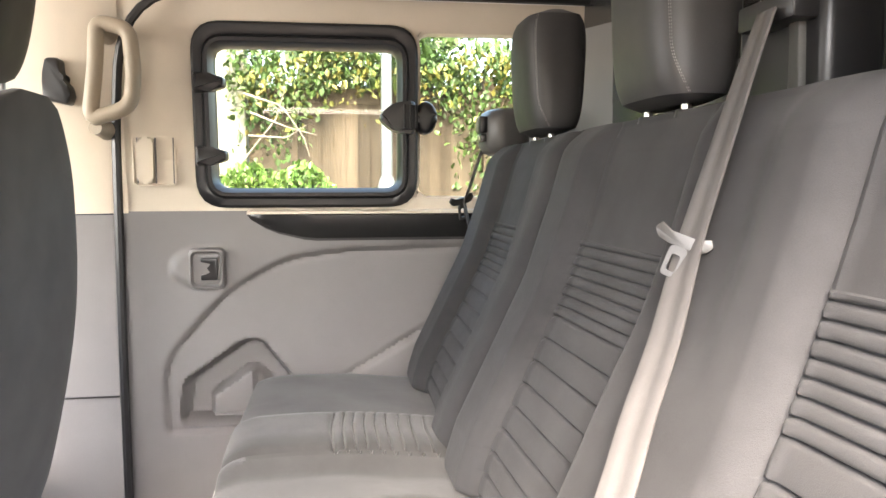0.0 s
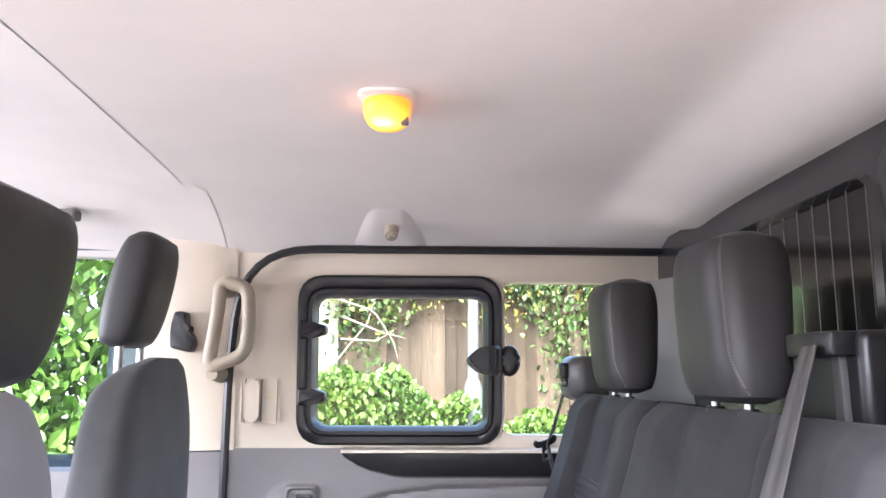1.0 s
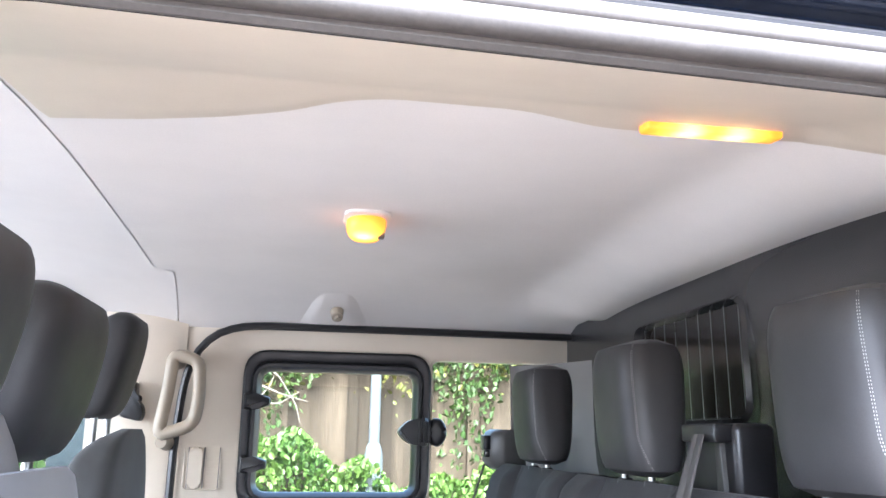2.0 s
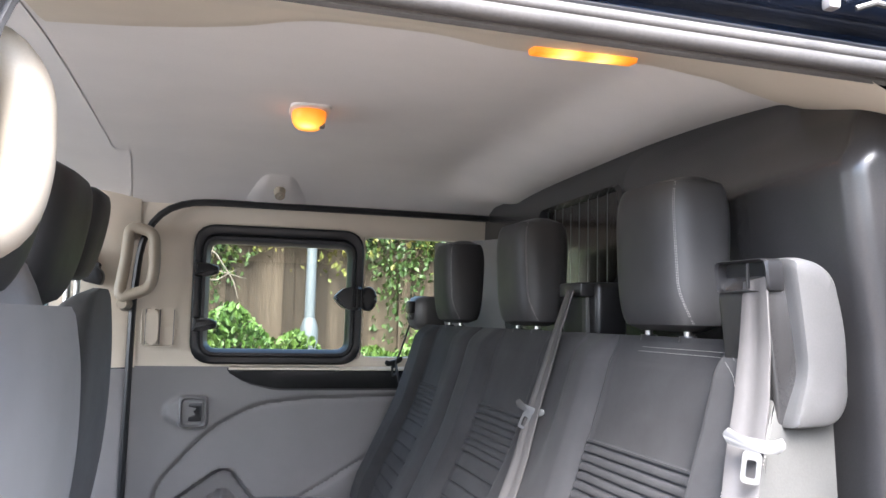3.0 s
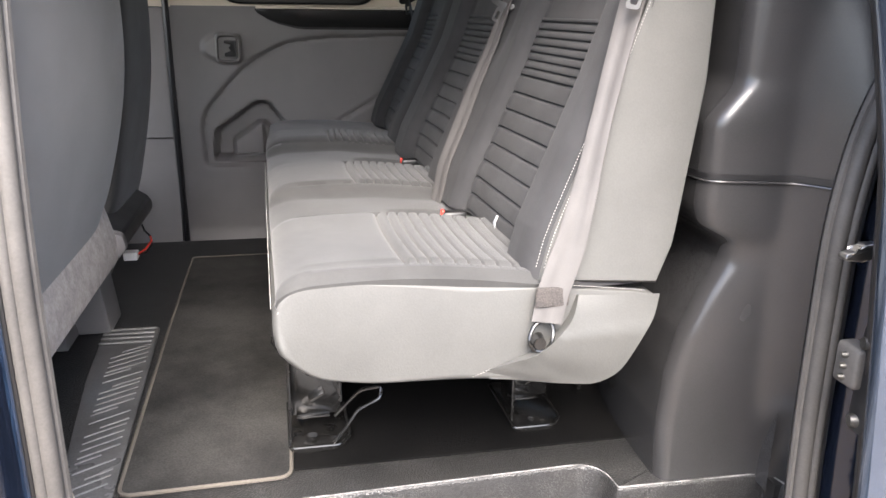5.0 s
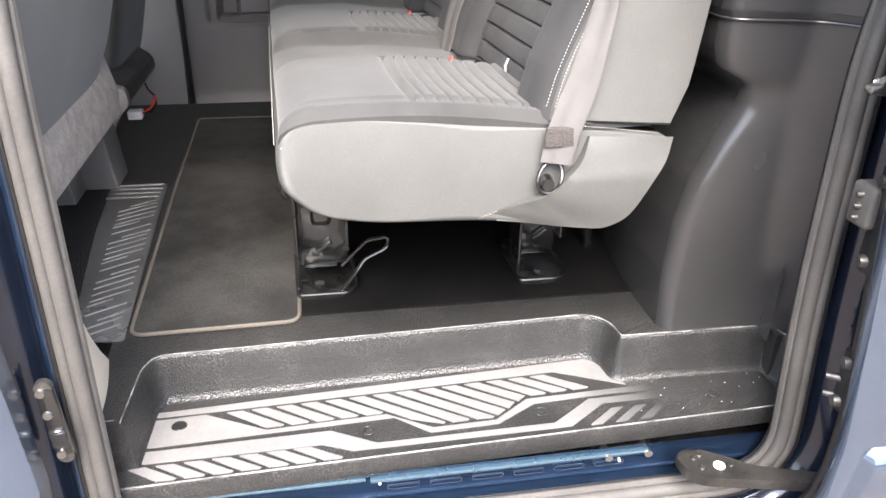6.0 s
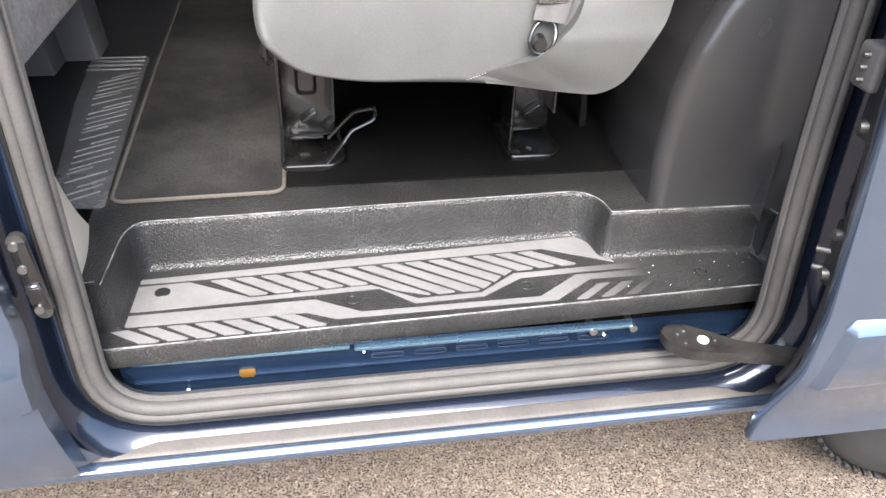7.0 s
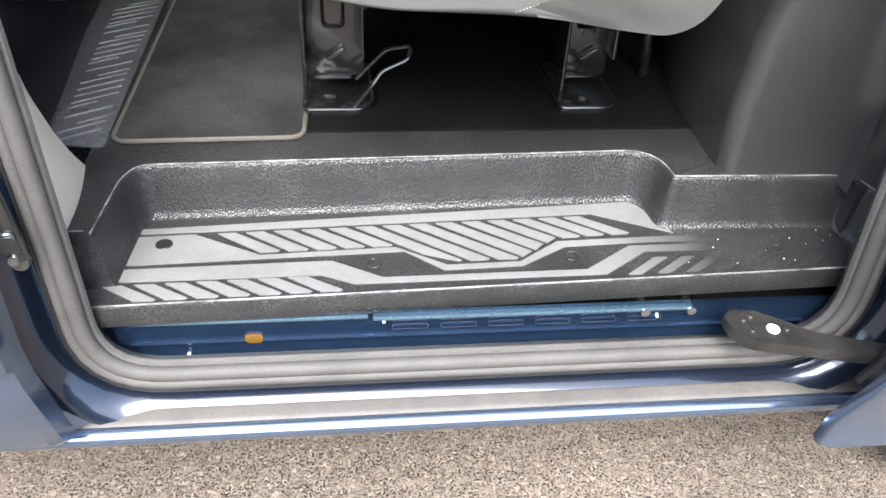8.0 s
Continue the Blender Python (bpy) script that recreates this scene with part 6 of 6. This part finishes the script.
for z in (0.042, 0.012, -0.044):
    b = bmesh.new()
    tube(b, [tilt @ Vector((-0.003, -0.005, z)), tilt @ Vector((-0.003, -0.0085, z))], [0.0058, 0.0050], 12)
    part("screw", b, M_CHROME, strike)
b = bmesh.new()
prism(b, rrect(0.196, 0.405, 0.023, 0.012, 0.004), "y", 0.0735, 0.082, 0.002)
tagged(part("drain_plug", b, M_ORANGE), "small amber plug in the sill panel", "plug")
fd = thing("front_door", (-0.6, -0.03, 0.36), "closed blue metallic front door of the van", "car door")
b = bmesh.new()
FDX = ([0.355, 0.42, 0.50, 0.60, 0.75, 1.0, 1.25], [-0.006, -0.022, -0.030, -0.026, -0.036, -0.042, -0.05])
rings(b, [[(-1.25, -0.052 - q, z), (-0.6, -0.056 - q, z), (lin(z, *FDX) - 0.012, -0.052 - q, z), (lin(z, *FDX), -0.044 - q, z), (lin(z, *FDX) + 0.002, -0.02, z)] for z, q in ((0.355, -0.015), (0.37, 0.0), (0.46, 0.004), (0.488, 0.004), (0.496, 0.014), (0.545, 0.017), (0.552, 0.015), (0.583, 0.001), (0.75, 0.002), (1.0, -0.006), (1.25, -0.03))], False)
part("door_skin", b, M_BLUE, fd, "glossy blue metallic skin with a crease")

# rear wheel
b = bmesh.new()
TY = fillet([(-0.085, 0.235), (-0.105, 0.29), (-0.098, 0.325), (-0.075, 0.338), (0.075, 0.338), (0.098, 0.325), (0.105, 0.29), (0.085, 0.235)], 0.012, 3, False)
rings(b, [[(1.440 + r * math.cos(a), 0.15 + w, 0.338 + r * math.sin(a)) for w, r in TY] for a in np.linspace(0, 2 * math.pi, 96, endpoint=False)], False, False, True)
ty = part("rear_wheel", b, M_TYRE, van_side, "black rear tyre under the open door")
for i in range(72):
    a = 2 * math.pi * i / 72
    b = bmesh.new()
    for y0, y1 in ((-0.100, -0.050), (-0.040, -0.003), (0.003, 0.040), (0.050, 0.100)):
        box(b, (-0.0055, y0, 0.0), (0.0055, y1, 0.009), 0.002, 1, Matrix.Translation((1.440, 0.15, 0.338)) @ Matrix.Rotation(a, 4, "Y") @ Matrix.Translation((0, 0, 0.333)) @ Matrix.Rotation(radians(18), 4, "Z"))
    part("tread_block", b, M_TYRE, ty)
b = bmesh.new()
rings(b, [[(1.440 + r * math.cos(a), 0.15 + w, 0.338 + r * math.sin(a)) for w, r in ((-0.085, 0.237), (-0.07, 0.22), (-0.06, 0.12), (-0.07, 0.04), (-0.07, 0.002))] for a in np.linspace(0, 2 * math.pi, 48, endpoint=False)], False, False, True)
part("rim", b, M_CHROME, ty)

# ---- outside the far windows ----
fence = thing("wooden_fence", (0.0, 6.6, 0.0), "weathered close-boarded wooden fence", "fence")
rng = random.Random(4)
x = -0.35
while x < 4.2:
    w = 0.098 + rng.uniform(-0.008, 0.008)
    top = 2.15 + rng.uniform(-0.015, 0.015)
    b = bmesh.new()
    y = 6.60 + rng.uniform(-0.004, 0.004)
    prism(b, [(x, y), (x + w + 0.012, y - 0.014), (x + w + 0.012, y - 0.004), (x, y + 0.008)], "z", 0.02, top, 0.002, 1)
    part("plank", b, M_FENCE, fence)
    x += w
for z in (0.5, 1.2, 1.9):
    b = bmesh.new()
    box(b, (-0.4, 6.61, z), (4.3, 6.66, z + 0.08), 0.005)
    part("fence_rail", b, M_FENCE, fence)
for px in (1.62, 3.9):
    b = bmesh.new()
    box(b, (px, 6.52, 0.0), (px + 0.11, 6.62, 2.25), 0.006)
    part("post", b, M_FENCE, fence)
b = bmesh.new()
box(b, (-1.6, 6.5, 0.0), (-0.36, 6.75, 2.6), 0.015)
structure("garden_wall", b, M_RENDER, "pale rendered garden wall beside the fence", "wall")
# added wall, out of view: keeps the bright horizon out of the window reflections
b = bmesh.new()
box(b, (-14.0, -9.3, 0.0), (14.0, -9.0, 2.5), 0.02)
structure("wall_street", b, M_RENDER, "plain unseen wall added to block the low sky", "wall")
pole = thing("street_lamp_pole", (0.77, 6.2, 0.0), "pale grey steel street lamp pole", "lamp pole")
b = bmesh.new()
tube(b, [(0.77, 6.2, 0.0), (0.77, 6.2, 1.30), (0.77, 6.2, 1.37), (0.77, 6.2, 1.40)], [0.078, 0.078, 0.06, 0.045], 20)
part("base", b, M_POST, pole)
b = bmesh.new()
tube(b, [(0.77, 6.2, 1.38), (0.78, 6.2, 5.2)], [0.045, 0.036], 16)
part("shaft", b, M_POST, pole)


def leaves(name, count, place, size, material, label, category, seed, kind="stuff"):
    """Many small folded leaves strewn by a function of a random source."""
    r = random.Random(seed)
    v, f = [], []
    for _ in range(count):
        p = Vector(place(r))
        s = size * r.uniform(0.5, 1.3)
        m = Euler((r.uniform(0.3, 1.9), r.uniform(-0.7, 0.7), r.uniform(0, 6.28))).to_matrix()
        o = len(v)
        for q in ((0, -1, 0), (0.55, -0.35, 0.18), (0.6, 0.25, 0.16), (0, 1.0, -0.1), (-0.6, 0.25, 0.16), (-0.55, -0.35, 0.18), (0, 0, 0)):
            v.append(tuple(p + m @ (Vector(q) * s)))
        f += [(o, o + 1, o + 2, o + 6), (o + 6, o + 2, o + 3), (o + 6, o + 3, o + 4), (o, o + 6, o + 4, o + 5)]
    me = bpy.data.meshes.new(name)
    me.from_pydata(v, [], f)
    me.materials.append(material)
    return tagged(new(name, me), label, category, "", kind)


def bramble(r):
    x = r.uniform(-0.9, 4.0)
    top = 1.18 + 0.42 * max(0, 1 - abs(x + 0.25) / 0.75) + 0.10 * math.sin(x * 4.0) + 0.07 * math.sin(x * 11)
    return (x, 6.0 + r.uniform(0, 0.5) ** 1.2, top - abs(r.gauss(0, 0.30)))


leaves("bramble_bush", 9500, bramble, 0.033, M_LEAF, "bright green bramble bushes before the fence", "bush", 11)


def ivy(r):
    x = r.uniform(-0.5, 4.0)
    hang = 0.12 + 0.28 * max(0, math.sin(x * 3.3 + 2.6)) + 0.55 * max(0, 1 - abs(x - 1.62) / 0.35) + 0.30 * max(0, 1 - abs(x + 0.05) / 0.45)
    return (x, 6.5 + r.uniform(-0.12, 0.1), 2.28 - abs(r.gauss(0, 1)) * hang * 0.8 + r.uniform(0, 0.35))


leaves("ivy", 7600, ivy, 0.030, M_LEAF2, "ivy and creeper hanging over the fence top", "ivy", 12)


def creeper(r):
    x = r.uniform(-0.4, 3.2)
    return (x, 6.42 + r.uniform(-0.1, 0.1), 2.36 - abs(r.gauss(0, 0.22)) + 0.1 * math.sin(x * 5))


leaves("creeper", 1100, creeper, 0.030, M_LEAF4, "yellow and orange creeper along the fence top", "creeper", 15)


def hedge(r):
    a = r.uniform(0, 1)
    return (-9.0 + 7.6 * a, 6.0 + r.uniform(0, 0.9) + 0.4 * math.sin(a * 14), abs(r.gauss(0, 1)) * 0.0 + r.uniform(0.1, 3.0) + 0.3 * math.sin(a * 23))


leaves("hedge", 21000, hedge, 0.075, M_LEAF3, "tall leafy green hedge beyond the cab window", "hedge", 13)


def trees(r):
    a = r.uniform(-3.0, 6.0)
    return (a, 9.0 + r.uniform(0, 1.2), 1.6 + abs(r.gauss(0, 1.1)) + 0.5 * math.sin(a * 2.2))


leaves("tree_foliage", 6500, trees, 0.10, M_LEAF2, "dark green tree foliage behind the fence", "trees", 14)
for k, pts in enumerate((((-0.30, 6.3, 1.9), (0.0, 6.25, 1.78), (0.22, 6.2, 1.72)), ((-0.35, 6.3, 2.05), (-0.05, 6.25, 1.95), (0.12, 6.22, 1.70), (0.16, 6.2, 1.55)), ((-0.32, 6.3, 1.72), (-0.02, 6.25, 1.70), (0.14, 6.2, 1.80)), ((-0.38, 6.3, 1.5), (-0.1, 6.28, 1.85), (-0.02, 6.25, 2.1)))):
    b = bmesh.new()
    tube(b, resample([tuple(p) for p in pts], 12, False), [0.011 - 0.0007 * i for i in range(12)], 6)
    tagged(part("bare_branch", b, M_TWIG), "bare grey branch before the fence", "branch")

# ---- grit trodden onto the step ----
rng = random.Random(21)
b = bmesh.new()
for i in range(16):
    x, y = rng.triangular(0.72, 0.99, 0.94), rng.uniform(0.098, 0.178)
    r = rng.uniform(0.0004, 0.0009)
    m = Matrix.Translation((x, y, 0.4845)) @ Euler((rng.uniform(0, 3), rng.uniform(0, 3), rng.uniform(0, 3))).to_matrix().to_4x4()
    bmesh.ops.create_icosphere(b, subdivisions=1, radius=r, matrix=m @ Matrix.Diagonal((1.8, 1.0, 0.7, 1.0)))
tagged(part("grit", b, M_WHITE), "pale grit crumbs trodden onto the step", "grit", "", "stuff")

# ---- silver pattern on the step ----
M_TREAD2 = surface("fading_silver_print", (0.200, 0.196, 0.193), 0.40, 0.15, vary=0.12, broad=12, fine=160, bump=0.15, depth=0.0003)
_t = M_TREAD2.node_tree
_co, _sx, _mr, _mx = (_t.nodes.new(k) for k in ("ShaderNodeTexCoord", "ShaderNodeSeparateXYZ", "ShaderNodeMapRange", "ShaderNodeMix"))
_mx.data_type = "RGBA"
_mr.inputs[1].default_value, _mr.inputs[2].default_value = 0.66, 0.80
_bs = _t.nodes["Principled BSDF"]
_src = _bs.inputs["Base Color"].links[0].from_socket
_t.links.new(_co.outputs["Object"], _sx.inputs[0])
_t.links.new(_sx.outputs[0], _mr.inputs[0])
_t.links.new(_mr.outputs[0], _mx.inputs[0])
_t.links.new(_src, _mx.inputs[6])
_mx.inputs[7].default_value = (0.03, 0.03, 0.03, 1)
_t.links.new(_mx.outputs[2], _bs.inputs["Base Color"])
TREAD_Z = 0.4832


def serrated(p, q):
    """A saw-toothed edge from p to q."""
    n = max(4, round(math.hypot(q[0] - p[0], q[1] - p[1]) / 0.0045))
    dx, dy = (q[0] - p[0]) / n, (q[1] - p[1]) / n
    out = []
    for k in range(n):
        out.append((p[0] + dx * k, p[1] + dy * k))
        out.append((p[0] + dx * (k + 0.85) + dy * 0.30, p[1] + dy * (k + 0.85) - dx * 0.30))
    return out + [q]


def strip_piece(pts, material=M_TREAD):
    b = bmesh.new()
    prism(b, pts, "z", TREAD_Z - 0.002, TREAD_Z + 0.0012)
    return part("tread_strip", b, material, step_floor, "", False)


strip_piece([(0.046, 0.2075), (0.72, 0.2495), (0.738, 0.240), (0.7495, 0.205), (0.762, 0.172), (0.657, 0.222), (0.140, 0.200), (0.042, 0.197)])
strip_piece([(0.040, 0.190), (0.116, 0.194), (0.205, 0.146), (0.379, 0.155), (0.443, 0.115), (0.538, 0.118), (0.595, 0.159), (0.725, 0.164), (0.86, 0.168), (0.86, 0.154), (0.72, 0.153), (0.604, 0.147), (0.540, 0.109), (0.438, 0.105), (0.390, 0.146), (0.038, 0.131)], M_TREAD2)
strip_piece([(0.038, 0.123), (0.296, 0.130), (0.360, 0.094), (0.622, 0.098), (0.69, 0.145), (0.86, 0.147), (0.86, 0.133), (0.709, 0.132), (0.645, 0.087), (0.325, 0.083), (0.283, 0.102), (0.039, 0.099)], M_TREAD2)
LOW_X, LOW_Y = [0.2, 0.379, 0.443, 0.538, 0.595, 0.757], [0.150, 0.159, 0.121, 0.124, 0.166, 0.176]
for i in range(14):
    s = 0.146 + 0.0362 * i
    top = 0.1945 + (s - 0.138) * 0.043
    x, y = s, top
    while y > lin(x, LOW_X, LOW_Y) + 0.001 and x < s + 0.12:
        x, y = x + 0.0020, y - 0.00146
    w = 0.0225
    x2, y2 = s + w, top + w * 0.043
    while y2 > lin(x2, LOW_X, LOW_Y) + 0.001 and x2 < s + w + 0.12:
        x2, y2 = x2 + 0.0020, y2 - 0.00146
    strip_piece(serrated((s, top), (x, y)) + [(x2 - 0.002, y2), (x2 + 0.001, y2 + 0.0025), (s + w + 0.002, top + w * 0.043 - 0.0015), (s + w, top + w * 0.043)])
for i in range(7):
    s = 0.024 + 0.0365 * i
    top = 0.0925 + 0.0012 * i
    low = step_front(s + 0.04) + 0.003
    k = (top - low) * 1.45
    strip_piece(serrated((s, top), (s + k, low)) + [(s + k + 0.022, low), (s + k + 0.0245, low + 0.0025), (s + 0.026, top - 0.0015), (s + 0.024, top)])
for i in range(7):
    s = 0.672 + 0.039 * i
    low = step_front(s) + 0.005
    k = (0.119 - low) * 1.35
    strip_piece(fillet([(s, low), (s + k, 0.119), (s + k + 0.019, 0.119), (s + 0.019, low)], 0.003, 2), M_TREAD2)
for x, y, r in ((0.081, 0.1735, 0.0115),):
    b = bmesh.new()
    tube(b, [(x, y, TREAD_Z + 0.0008), (x, y, TREAD_Z + 0.0022)], [r, r * 0.9], 20)
    part("drain_hole", b, M_BLACK, step_floor)
for x, y in ((0.349, 0.122), (0.608, 0.126), (0.89, 0.13)):
    b = bmesh.new()
    tube(b, [(x + 0.009 * math.cos(a), y + 0.009 * math.sin(a), TREAD_Z + 0.0008) for a in np.linspace(0, 2 * math.pi, 24, endpoint=False)], 0.0012, 6, True)
    part("cap_ring", b, M_STEP, step_floor)
